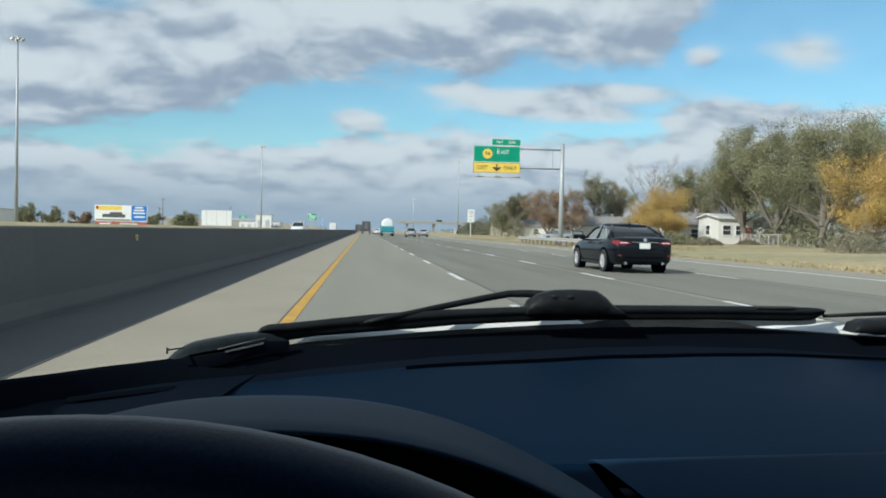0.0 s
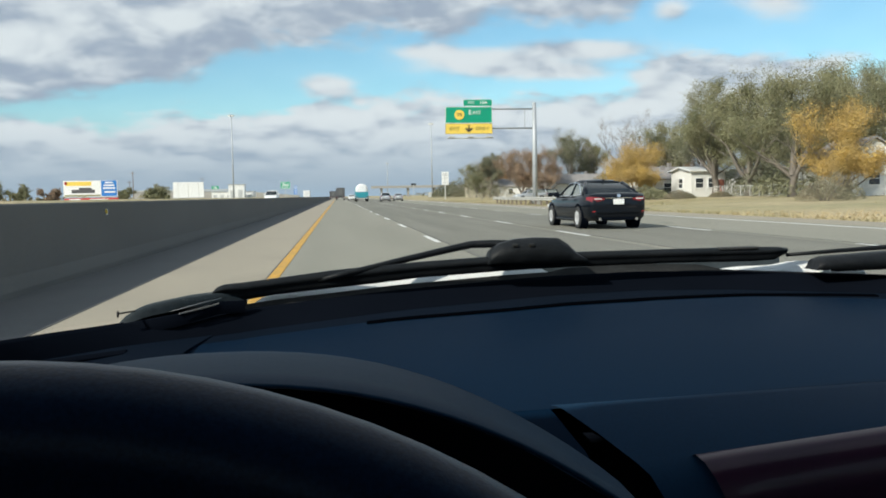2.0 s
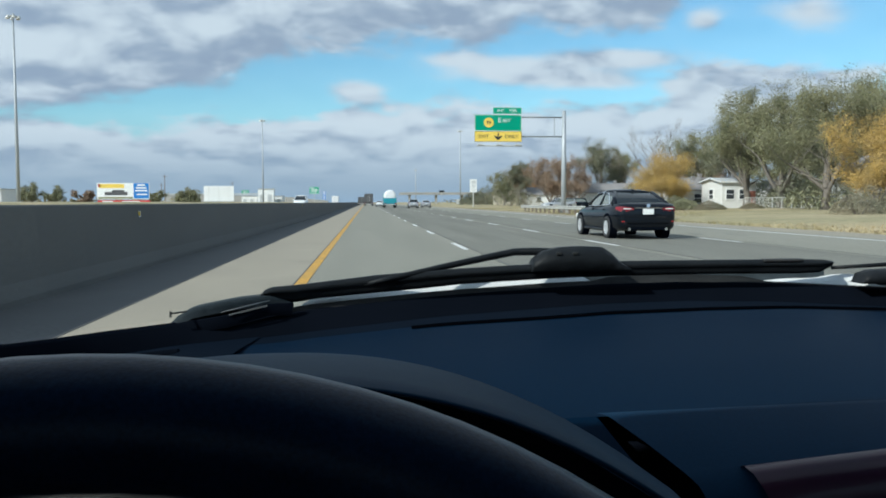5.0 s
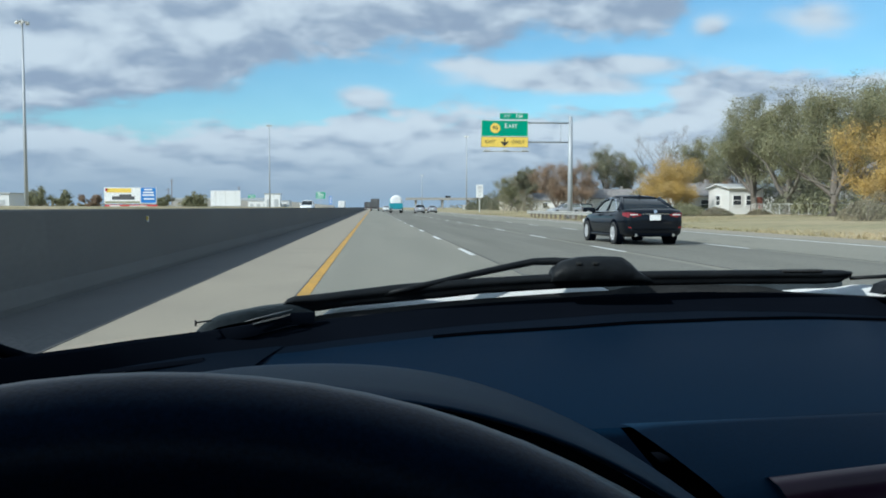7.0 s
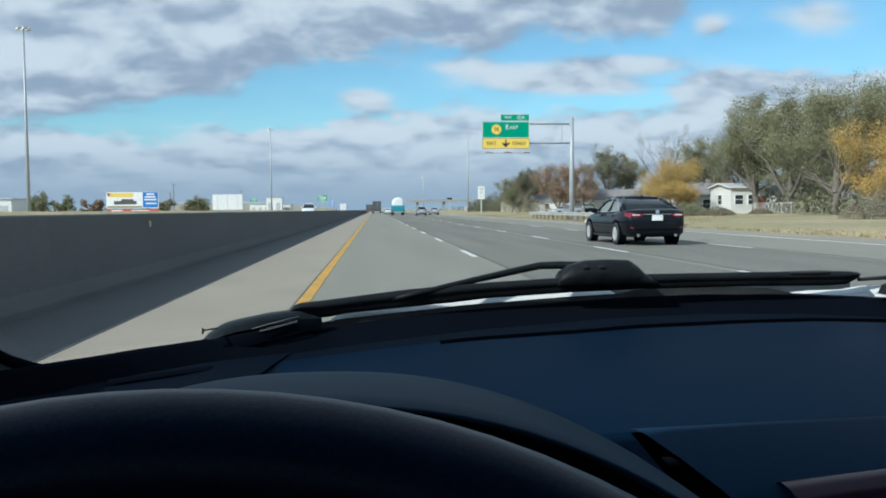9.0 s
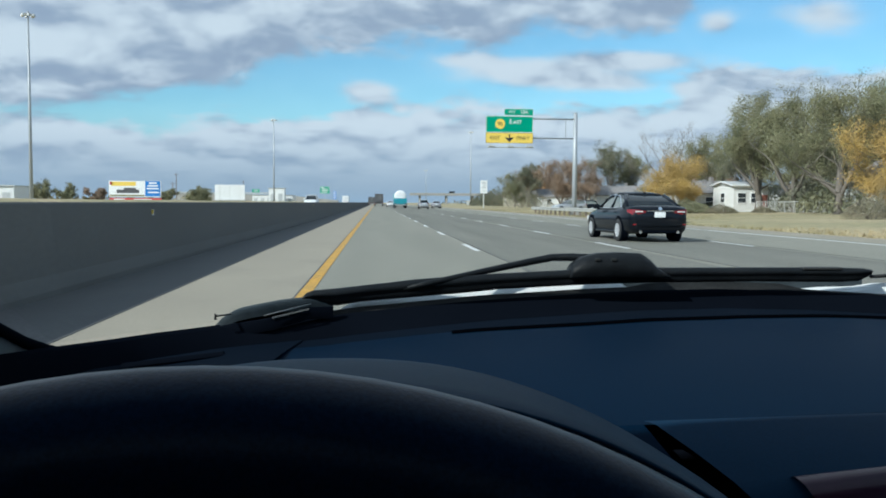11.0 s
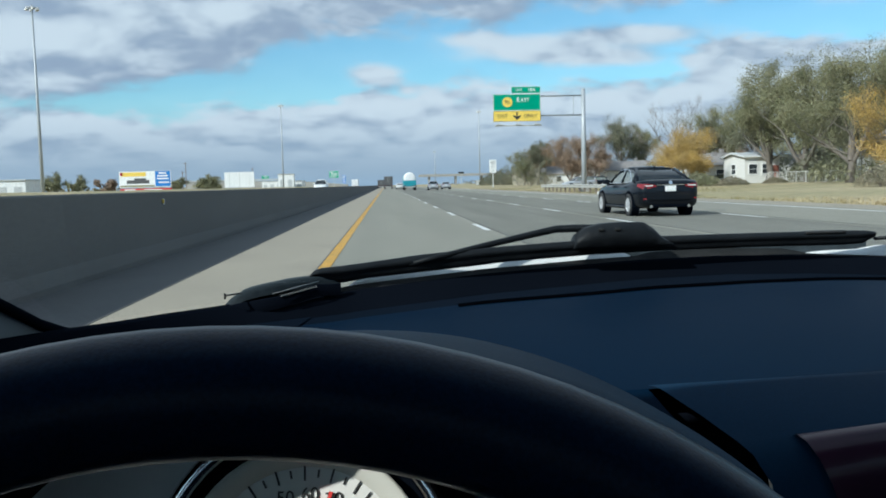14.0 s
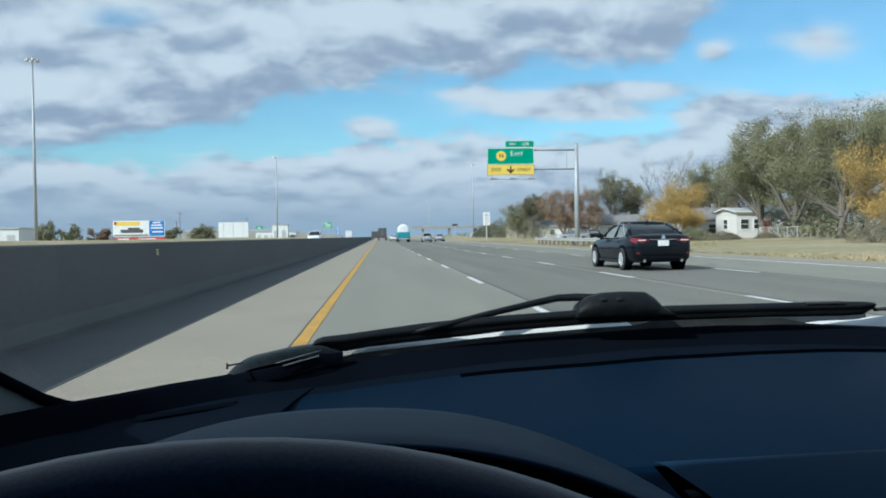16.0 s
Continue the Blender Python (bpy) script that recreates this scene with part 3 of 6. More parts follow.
def sheet(rows):
    bm = bmesh.new()
    loft(bm, rows, closed=False)
    return bm


def dash_row(f):
    return [f(x) for x in columns(-0.35, 1.09, 60)]


def trim_z(x):
    return 0.891 + 0.088 * (x - 0.293)


def build_dash():
    def ledge(dy, dz):
        return lambda x: (x, base_y(x) - dy, base_z(x) - dz)
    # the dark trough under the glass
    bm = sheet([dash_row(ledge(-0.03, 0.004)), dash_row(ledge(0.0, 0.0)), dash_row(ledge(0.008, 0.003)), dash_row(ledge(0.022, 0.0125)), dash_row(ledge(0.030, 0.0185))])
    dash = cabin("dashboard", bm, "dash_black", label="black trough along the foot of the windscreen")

    # the soft pad falls away from the slot to a fold
    def pad(t):
        def f(x):
            y0, z0 = base_y(x) - 0.030, base_z(x) - 0.0185
            y1 = min(0.655, y0 - 0.05)
            z1 = 0.9172 + 0.02 * (x - 0.23) + max(0.0, 0.655 - y1) * 0.12
            return (x, y0 + (y1 - y0) * t, z0 + (z1 - z0) * (0.45 * t + 0.55 * t * t))
        return f
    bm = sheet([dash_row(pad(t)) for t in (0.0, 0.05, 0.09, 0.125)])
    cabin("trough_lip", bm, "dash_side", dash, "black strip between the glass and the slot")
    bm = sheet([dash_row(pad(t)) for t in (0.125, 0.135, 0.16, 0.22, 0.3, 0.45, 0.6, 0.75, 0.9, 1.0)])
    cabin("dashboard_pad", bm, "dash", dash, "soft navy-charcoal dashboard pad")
    # the lower face towards the seats, from the fold down
    rows = []
    for y, left, f in ((0.657, 0.200, 0.0), (0.654, 0.204, 0.01), (0.650, 0.209, 0.06), (0.626, 0.2305, 0.5), (0.597, 0.2505, 1.0), (0.588, 0.258, 1.25), (0.575, 0.267, 1.9), (0.566, 0.271, 6.0)):
        row = []
        for x in columns(left, 1.09, 30):
            z0, z1 = 0.9198 + 0.02 * (x - 0.23), trim_z(max(0.22, min(x, 0.6))) + 0.001
            row.append((x, y, z0 + (z1 - z0) * f))
        rows.append(row)
    cabin("dashboard_face", sheet(rows), "dash_low", dash, "slate grey lower dashboard face, lightened for sky light")
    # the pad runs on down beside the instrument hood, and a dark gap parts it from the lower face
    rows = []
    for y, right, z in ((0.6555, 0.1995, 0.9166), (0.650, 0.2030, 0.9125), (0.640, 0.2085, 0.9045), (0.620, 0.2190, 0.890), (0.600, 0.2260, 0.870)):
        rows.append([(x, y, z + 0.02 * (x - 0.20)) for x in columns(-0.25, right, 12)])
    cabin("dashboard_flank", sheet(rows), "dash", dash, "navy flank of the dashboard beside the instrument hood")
    # Black sheet stands in for the shade deep in the gap.
    cabin("gap_shade_sheet", sheet([[(x, 0.70, 0.913) for x in (0.15, 0.22, 0.30)], [(x, 0.66, 0.860) for x in (0.15, 0.22, 0.30)], [(x, 0.63, 0.78) for x in (0.15, 0.22, 0.30)], [(x, 0.62, 0.55) for x in (0.15, 0.22, 0.30)]]), "dash_black", dash, "black sheet painting the shaded gap beside the lower face")
    # glossy trim on the centre stack
    rows = []
    for y, dz, dx in ((0.600, -0.001, 0.0), (0.592, 0.0025, 0.002), (0.582, -0.001, 0.005), (0.575, -0.011, 0.010), (0.571, -0.032, 0.019), (0.571, -0.09, 0.036), (0.575, -0.20, 0.055)):
        rows.append([(x, y, trim_z(x) + dz) for x in columns(0.292 + dx, 0.80, 14)])
    cabin("trim", sheet(rows), "trim_wine", dash, "glossy wine-red trim panel")
    # long defroster slot with its raised lip
    line = [(0.060 + (0.625 - 0.060) * i / 24) for i in range(25)]
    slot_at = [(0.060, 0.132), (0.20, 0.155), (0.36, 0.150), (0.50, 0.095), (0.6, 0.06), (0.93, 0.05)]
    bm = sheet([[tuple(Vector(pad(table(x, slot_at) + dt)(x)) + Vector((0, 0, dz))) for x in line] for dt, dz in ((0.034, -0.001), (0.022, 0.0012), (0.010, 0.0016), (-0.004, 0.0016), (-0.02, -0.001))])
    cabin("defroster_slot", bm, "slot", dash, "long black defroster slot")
    bm = sheet([[(-0.215 + 0.066 * i / 8, 0.675 + 0.072 * i / 8 + dy, 0.9635 - 0.004 * i / 8 + dz) for i in range(9)] for dy, dz in ((-0.006, 0.0), (0.0, 0.003), (0.006, 0.0))])
    cabin("defroster_slot", bm, "dash_black", dash, "short black defroster slot")
    # the darker side panel by the pillar
    rows = []
    for t, right in ((0.0, -0.085), (0.3, -0.098), (0.65, -0.110), (1.0, -0.118)):
        rows.append([(x, base_y(x) - 0.030 - 0.10 * t, base_z(x) - 0.0175 - 0.014 * t) for x in columns(-0.35, right, 14)])
    rows.append([(x, y - 0.002, z - 0.012) for x, y, z in rows[-1]])
    cabin("side_panel", sheet(rows), "dash_side", dash, "dark grey dashboard end panel")
    return dash


HX = -0.045  # middle of the instrument hood


def arch(peak, half, drop, y, power=2.36, n=28, low=None):
    r = []
    for i in range(n + 1):
        u = -1 + 2 * i / n
        r.append((HX + half * u, y - 0.03 * abs(u) ** 2, peak - drop * abs(u) ** power))
    return r


def build_cluster():
    bm = sheet([arch(0.9922, 0.236, 0.0765, 0.449), arch(0.9940, 0.238, 0.0765, 0.444), arch(0.9952, 0.239, 0.0765, 0.447), arch(0.9958, 0.240, 0.0765, 0.47), arch(0.9948, 0.241, 0.0765, 0.51),
                arch(0.9915, 0.241, 0.0765, 0.55), arch(0.987, 0.240, 0.0765, 0.58), arch(0.974, 0.240, 0.070, 0.61), arch(0.940, 0.238, 0.055, 0.66), arch(0.890, 0.236, 0.03, 0.70)])
    ob = cabin("instrument_hood", bm, "hood", label="domed grey instrument hood, lightened for sky light")
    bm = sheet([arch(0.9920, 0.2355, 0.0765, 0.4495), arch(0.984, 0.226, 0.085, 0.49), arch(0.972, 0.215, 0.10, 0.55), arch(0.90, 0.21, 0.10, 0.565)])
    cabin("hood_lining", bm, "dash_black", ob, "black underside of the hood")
    bm = sheet([[(x, 0.535, 0.935) for x in (-0.20, 0.07)], [(x, 0.535, 0.75) for x in (-0.20, 0.07)]])
    cabin("backing", bm, "dash_black", ob, "black panel behind the instruments", smooth=False)
    tilt = pose(0, 0, 0, -18)
    at = Matrix.Translation((-0.066, 0.50, 0.851)) @ tilt @ FACE
    bm = bmesh.new()
    box(bm, (-0.06, -0.005, -0.012), (0.23, 0.17, 0.012), bevel=0.004)
    bmesh.ops.transform(bm, matrix=at, verts=bm.verts)
    cabin("face_plate", bm, "face_grey", ob, "light grey instrument face plate", smooth=False)
    for name, cx, r in (("speedometer", 0.0, 0.0655),):
        bm = bmesh.new()
        disc(bm, (cx, 0, 0), r - 0.001, Matrix.Identity(4), 0.006, 48)
        bmesh.ops.transform(bm, matrix=at, verts=bm.verts)
        dial = cabin(name, bm, "dial", ob, "ivory dial with black numbers" if r > 0.05 else "small ivory dial", smooth=False)
        bm = bmesh.new()
        tube(bm, [(cx + (r * 1.38) * math.cos(a), (r * 1.38) * math.sin(a), 0.006) for a in (2 * math.pi * k / 48 for k in range(49))], 0.0056, 8, cap=False)
        bmesh.ops.transform(bm, matrix=at, verts=bm.verts)
        cabin("bezel", bm, "chrome", dial, "bright chrome bezel")
        bm = bmesh.new()
        disc(bm, (cx, 0, -0.003), r * 1.37, Matrix.Identity(4), 0.004, 48)
        bmesh.ops.transform(bm, matrix=at, verts=bm.verts)
        cabin("surround", bm, "dash_black", dial, "black ring round the dial", smooth=False)
        bm = bmesh.new()
        loft(bm, [[(cx + q * math.cos(t), q * math.sin(t), z) for q, z in ((r * 0.96, 0.0035), (r * 1.14, 0.012), (r * 1.17, 0.011), (r * 1.17, 0.0))] for t in (2 * math.pi * k / 48 for k in range(49))], closed=False)
        bmesh.ops.transform(bm, matrix=at, verts=bm.verts)
        cabin("dial_rim", bm, "ivory", dial, "sloped ivory rim round the dial")
        bm = bmesh.new()
        for k in range(33):
            a = radians(225 - 270 * k / 32)
            long_ = 0.009 if k % 2 == 0 else 0.005
            q = box(bm, (0, 0, 0), (long_, 0.0012, 0.001))
            bmesh.ops.transform(bm, matrix=Matrix.Translation((cx + 0.059 * math.cos(a), 0.059 * math.sin(a), 0.0035)) @ Matrix.Rotation(a, 4, "Z"), verts=q)
        bmesh.ops.transform(bm, matrix=at, verts=bm.verts)
        cabin("scale_marks", bm, "sign_black", dial, smooth=False)
        for v in range(0, 141, 10):
            a = radians(90 + (58 - v) * 270 / 140)
            words("number", str(v), 0.0115, at @ Matrix.Translation((cx + 0.046 * math.cos(a), 0.046 * math.sin(a), 0.0038)), "sign_black", dial, 0.0004)
        a = radians(90 + (58 - 68) * 270 / 140)
        bm = bmesh.new()
        q = box(bm, (0.020, 0, 0.006), (0.06, 0.0022, 0.0015))
        bmesh.ops.transform(bm, matrix=at @ Matrix.Translation((cx, 0, 0)) @ Matrix.Rotation(a, 4, "Z"), verts=bm.verts)
        cabin("needle", bm, "needle", dial, "red needle", smooth=False)
    return ob


def build_wheel():
    tilt = radians(25)
    R, r = 0.1955, 0.0190
    W = 0.2235  # the rim is wider than high
    c = Vector((-0.0637, 0.1561, 0.8524))
    u = Vector((0, math.sin(tilt), math.cos(tilt)))
    n = Vector((0, math.cos(tilt), -math.sin(tilt)))
    s = Vector((1, 0, 0))
    bm = bmesh.new()
    rings = []
    for k in range(96):
        a = 2 * math.pi * k / 96
        d = (s * (math.sin(a) / W) + u * (math.cos(a) / R)).normalized()
        at = c + s * (W * math.sin(a)) + u * (R * math.cos(a))
        rings.append([at + d * (r * 1.02 * math.cos(b)) + n * (r * 0.95 * math.sin(b)) for b in (2 * math.pi * j / 20 for j in range(20))])
    rings.append(rings[0])
    loft(bm, rings, caps=False)
    bmesh.ops.remove_doubles(bm, verts=bm.verts, dist=1e-6)
    wheel = cabin("steering_wheel", bm, "leather", label="black grained steering wheel rim")
    bm = bmesh.new()
    loft(bm, [[c + s * (w * 0.075 * math.cos(a)) + u * (w * 0.06 * math.sin(a)) + n * dz for a in (2 * math.pi * k / 24 for k in range(24))]
              for w, dz in ((0.5, -0.012), (0.9, -0.008), (1.0, 0.006), (0.95, 0.04), (0.5, 0.06))])
    cabin("hub", bm, "dash_black", wheel, "black airbag cover")
    for a in (90, 270, 180):
        d = s * math.sin(radians(a)) + u * math.cos(radians(a))
        cabin("spoke", one_tube([c + d * 0.05 + n * 0.02, c + d * 0.11 + n * 0.014, c + d * ((W if a != 180 else R) - 0.004)], [0.022, 0.016, 0.013], 10), "grey_plastic", wheel, "grey spoke")
    cabin("column", one_tube([c + n * 0.04, c + n * 0.30], [0.045, 0.05], 16), "dash_black", wheel)


def build_outside():
    # cowl and the slice of bonnet behind the wipers
    xs = columns(-0.32, 1.06, 40)
    lip = [(-0.32, -0.006), (-0.056, -0.005), (-0.053, 0.0060), (-0.036, 0.0100), (0.023, 0.0102), (0.1, 0.0100), (0.268, 0.0090), (0.277, -0.006), (0.455, -0.006), (0.478, 0.002), (0.50, 0.0052), (0.535, 0.0075), (0.550, 0.0110), (0.562, 0.0135), (0.64, 0.0135), (0.65, -0.006)]
    xs = columns(-0.32, 1.06, 140)
    bm = sheet([[(x, base_y(x) + 0.008, base_z(x) - 0.006) for x in xs], [(x, base_y(x) + 0.011, base_z(x) + table(x, lip)) for x in xs],
                [(x, base_y(x) + 0.016, base_z(x) + table(x, lip) - 0.0006) for x in xs], [(x, base_y(x) + 0.03, base_z(x) - 0.010) for x in xs],
                [(x, base_y(x) + 0.07, base_z(x) - 0.022) for x in xs], [(x, base_y(x) + 0.5, base_z(x) - 0.14) for x in xs], [(x, base_y(x) + 0.95, base_z(x) - 0.33) for x in xs]])
    cabin("bonnet", bm, "bonnet", label="white bonnet behind the wipers")
    low = [(-0.32, -0.004), (-0.10, -0.003), (-0.085, 0.003), (-0.055, 0.0040), (-0.033, 0.0044), (0.027, 0.0044), (0.121, 0.0046), (0.22, 0.0048), (0.272, 0.0038), (0.292, 0.0076), (0.36, 0.0086), (0.45, 0.0072), (0.48, 0.0015), (0.60, 0.0008), (1.06, 0.0)]
    bm = sheet([[(x, base_y(x) + 0.002, base_z(x) - 0.004) for x in xs], [(x, base_y(x) + 0.007, base_z(x) + table(x, low)) for x in xs], [(x, base_y(x) + 0.0085, base_z(x) - 0.005) for x in xs]])
    cabin("cowl_seal", bm, "seal_grey", label="dull black rubber cowl seal")
    bm = sheet([[(x, base_y(x) + 0.020, base_z(x) - 0.008) for x in columns(0.262, 0.552, 12)], [(x, base_y(x) + 0.021, 1.0115) for x in columns(0.262, 0.552, 12)],
                [(x, base_y(x) + 0.026, 1.0120) for x in columns(0.262, 0.552, 12)], [(x, base_y(x) + 0.060, 0.990) for x in columns(0.262, 0.552, 12)]])
    cabin("cowl_panel", bm, "cowl_grey", label="dusty slate cowl panel behind the wiper blade")
    bm = bmesh.new()
    cow = [(-0.168, 0.784, 0.972), (-0.1652, 0.785, 0.9786), (-0.1581, 0.786, 0.9858), (-0.150, 0.789, 0.9908), (-0.144, 0.792, 0.9930), (-0.1352, 0.797, 0.9946), (-0.1088, 0.815, 0.9980), (-0.0865, 0.833, 0.9985), (-0.0709, 0.845, 0.9975), (-0.060, 0.850, 0.990)]
    loft(bm, [[(x, y + dy, z + dz) for x, y, z in cow] for dy, dz in ((-0.002, -0.010), (-0.001, -0.005), (0.0, -0.0012), (0.002, 0.0), (0.02, 0.0), (0.05, -0.03))], closed=False)
    cowl = cabin("cowl", bm, "cowl_grey", label="dusty black cowl corner")
    cabin("washer_jet", one_tube([(-0.1605, 0.7705, 0.9872), (-0.1605, 0.7705, 0.9925), (-0.1595, 0.7705, 0.9905), (-0.149, 0.784, 0.9905)], [0.0011, 0.0011, 0.0008, 0.0008], 6), "rubber", cowl, "small black washer jet")
    bm = bmesh.new()
    for k in range(16):
        f = k / 15
        box(bm, (-0.1123 + 0.0309 * f, 0.797 + 0.025 * f, 0.9852 + 0.0048 * f), (0.0008, 0.002, 0.0016))
    cabin("grille", bm, "grey_plastic", cowl, "fine pale ribs of the cowl grille", smooth=False)
    cabin("rim_line", one_tube([(-0.120, 0.793, 0.9878), (-0.098, 0.812, 0.9915), (-0.079, 0.828, 0.9945)], [0.0003, 0.0005, 0.0004], 6), "grey_plastic", cowl, "thin pale edge above the grille")
    line = [(-0.175, 0.781, 0.9770), (-0.1693, 0.783, 0.9783), (-0.1446, 0.788, 0.9816), (-0.1149, 0.798, 0.9850), (-0.0808, 0.828, 0.9915), (-0.058, 0.842, 0.9905)]
    bm = bmesh.new()
    loft(bm, [[(x, y + dy, z + dz) for x, y, z in line] for dy, dz in ((-0.003, -0.012), (-0.0025, -0.001), (-0.001, 0.0), (0.004, -0.002))], closed=False)
    cabin("frit_band", bm, "dash_black", cowl, "black band along the foot of the glass")
    # the driver's wiper
    # along the blade: x, y, top and foot
    blade = [(-0.0885, 0.841, 1.0000, 0.9955), (-0.085, 0.843, 1.0035, 0.9945), (-0.078, 0.845, 1.0058, 0.9935), (-0.056, 0.856, 1.0066, 0.9895), (-0.032, 0.867, 1.0082, 0.9920), (0.026, 0.880, 1.0136, 0.9955),
             (0.072, 0.888, 1.0164, 0.9982), (0.118, 0.893, 1.0188, 1.0022), (0.213, 0.900, 1.0228, 1.0064), (0.286, 0.900, 1.0246, 1.0084), (0.404, 0.905, 1.0246, 1.0092), (0.500, 0.905, 1.0246, 1.0085),
             (0.526, 0.905, 1.0240, 1.0096), (0.532, 0.905, 1.0238, 1.0125), (0.541, 0.905, 1.0226, 1.0165)]
    bm = bmesh.new()
    loft(bm, [[(x, y + a, lo + (hi - lo) * b) for a, b in ((-0.003, 0.0), (0.003, 0.0), (0.005, 0.30), (0.007, 0.68), (0.003, 1.0), (-0.002, 1.0), (-0.0055, 0.80), (-0.007, 0.62), (-0.0045, 0.52), (-0.0045, 0.25))] for x, y, hi, lo in blade])
    wiper = cabin("wiper", bm, "wiper_black", label="black wiper blade resting at the foot of the glass")
    bm = bmesh.new()
    tube(bm, [(0.012, 0.873, 1.0045), (0.039, 0.874, 1.010), (0.099, 0.898, 1.0205), (0.150, 0.912, 1.0295), (0.179, 0.918, 1.0345), (0.20, 0.915, 1.0350), (0.26, 0.902, 1.033)],
         [0.0022, 0.003, 0.0035, 0.004, 0.0042, 0.0045, 0.005], 8)
    cabin("arm", bm, "wiper_black", wiper, "bent black wiper arm")
    bm = bmesh.new()
    prof = [(0.193, 0.0), (0.196, 0.012), (0.207, 0.020), (0.225, 0.0245), (0.248, 0.0255), (0.272, 0.0245), (0.282, 0.018), (0.292, 0.008), (0.302, 0.002)]
    loft(bm, [[(x, 0.882, 1.016), (x, 0.884, 1.016 + h * 0.7), (x, 0.892, 1.016 + h), (x, 0.906, 1.016 + h), (x, 0.914, 1.016 + h * 0.7), (x, 0.916, 1.010)] for x, h in prof])
    cabin("arm_head", bm, "wiper_black", wiper, "domed black wiper arm head")
    bm = bmesh.new()
    for x in (0.222, 0.240):
        box(bm, (x, 0.884, 1.0345), (0.006, 0.004, 0.003), bevel=0.0008)
    cabin("cap", bm, "seal_grey", wiper, "small worn grey caps", smooth=False)
    cabin("end_clip", one_box((0.482, 0.903, 1.0238), (0.046, 0.011, 0.0030), bevel=0.0012), "rubber", wiper, smooth=False)
    # the passenger's wiper
    bm = bmesh.new()
    b2 = [(0.594, 0.895, 1.001), (0.75, 0.89, 1.004), (0.90, 0.86, 1.002), (1.02, 0.80, 0.996)]
    loft(bm, [[(x, y + a, z + b) for a, b in ((-0.006, -0.006), (0.006, -0.006), (0.007, 0.002), (0.003, 0.006), (-0.003, 0.006), (-0.007, 0.002))] for x, y, z in b2])
    w2 = cabin("wiper", bm, "wiper_black", label="black passenger wiper blade")
    cabin("arm", one_tube([(0.548, 0.915, 1.0135), (0.62, 0.92, 1.0165), (0.70, 0.92, 1.020), (0.80, 0.91, 1.024)], [0.002, 0.0026, 0.003, 0.004], 8), "wiper_black", w2)
    bm = bmesh.new()
    prof = [(0.565, 0.0), (0.570, 0.010), (0.582, 0.014), (0.66, 0.018), (0.74, 0.012)]
    loft(bm, [[(x, 0.880, 0.998), (x, 0.882, 0.998 + h * 0.7), (x, 0.890, 0.998 + h), (x, 0.905, 0.998 + h), (x, 0.912, 0.998)] for x, h in prof])
    cabin("arm_head", bm, "wiper_black", w2)


def build_shell():
    def mirror(x):
        return 2 * MID - x
    # pillars: black rubber on the glass side, pale lining within
    for f in (lambda x: x, mirror):
        path = [(-0.249, 0.655, 0.978), (-0.255, 0.635, 0.984), (-0.262, 0.611, 0.994), (-0.273, 0.55, 1.024), (-0.285, 0.48, 1.07), (-0.31, 0.38, 1.16), (-0.34, 0.26, 1.29), (-0.36, 0.16, 1.40)]
        cabin("pillar_seal", one_tube([(f(x), y, z) for x, y, z in path], 0.0042, 8), "dash_black", label="black rubber windscreen seal")
        bm = bmesh.new()
        loft(bm, [[(f(x - 0.001), y - 0.001, z), (f(x - 0.012), y - 0.03, z - 0.022), (f(x - 0.08), y - 0.06, z - 0.03), (f(x - 0.10), y + 0.03, z)] for x, y, z in
                  path])
        cabin("pillar", bm, "grey_plastic", label="light grey windscreen pillar lining", smooth=False)
        # door with its window opening
        bm = bmesh.new()
        box(bm, (f(-0.44), -0.55, 0.62), (0.06, 2.3, 0.66))
        cabin("door", bm, "dash_low", label="dark grey door lining", smooth=False)
        # Unseen header and opaque side panel, added to shade the steering wheel.
        cabin("sun_header", one_box((f(-0.43), -0.785, 1.40), (0.05, 1.93, 0.07)), "headliner", label="unseen dark header added to keep sun off the wheel", smooth=False)
        cabin("side_infill", one_box((f(-0.425), -0.17, 1.155), (0.012, 0.46, 0.45)), "tinted", label="opaque dark panel added to keep sun off the wheel", smooth=False)
        for y in (-0.45, -1.55):
            bm = bmesh.new()
            box(bm, (f(-0.43), y, 1.19), (0.05, 0.12, 0.52))
            cabin("pillar", bm, "grey_plastic", smooth=False)
    xs = columns(-0.36, 1.10, 16)
    bm = sheet([[(x, base_y(x), base_z(x) + 0.002) for x in columns(-0.25, 0.99, 24)],
                [(x, base_y(x) * 0.55 + 0.08, 1.22) for x in columns(-0.32, 1.06, 24)],
                [(x, 0.14 + 0.05 * (1 - ((x - MID) / 0.75) ** 2), 1.42) for x in columns(-0.36, 1.10, 24)]])
    pane = cabin("windscreen", bm, "glass", label="clear raked windscreen")
    pane.visible_shadow = False
    bm = bmesh.new()
    loft(bm, [[(MID + w * math.sin(radians(a)), y, 1.40 + h * math.cos(radians(a))) for a in range(-90, 91, 15)] for y, w, h in ((0.17, 0.76, 0.03), (-0.4, 0.80, 0.09), (-1.3, 0.80, 0.09), (-1.75, 0.72, 0.03))], closed=False)
    cabin("roof", bm, "headliner", label="pale grey headliner under the roof")
    cabin("floor_pan", one_box((MID, -0.5, 0.24), (1.6, 2.7, 0.05)), "dash_black", smooth=False)
    cabin("bulkhead", one_box((MID, 0.70, 0.48), (1.46, 0.04, 0.5)), "dash_black", smooth=False)
    cabin("rear_wall", one_box((MID, -1.75, 0.75), (1.6, 0.08, 1.0)), "dash_low", smooth=False)


build_dash()
build_cluster()
build_wheel()
build_outside()
build_shell()

# ---- trees and scrub ---------------------------------------------------------


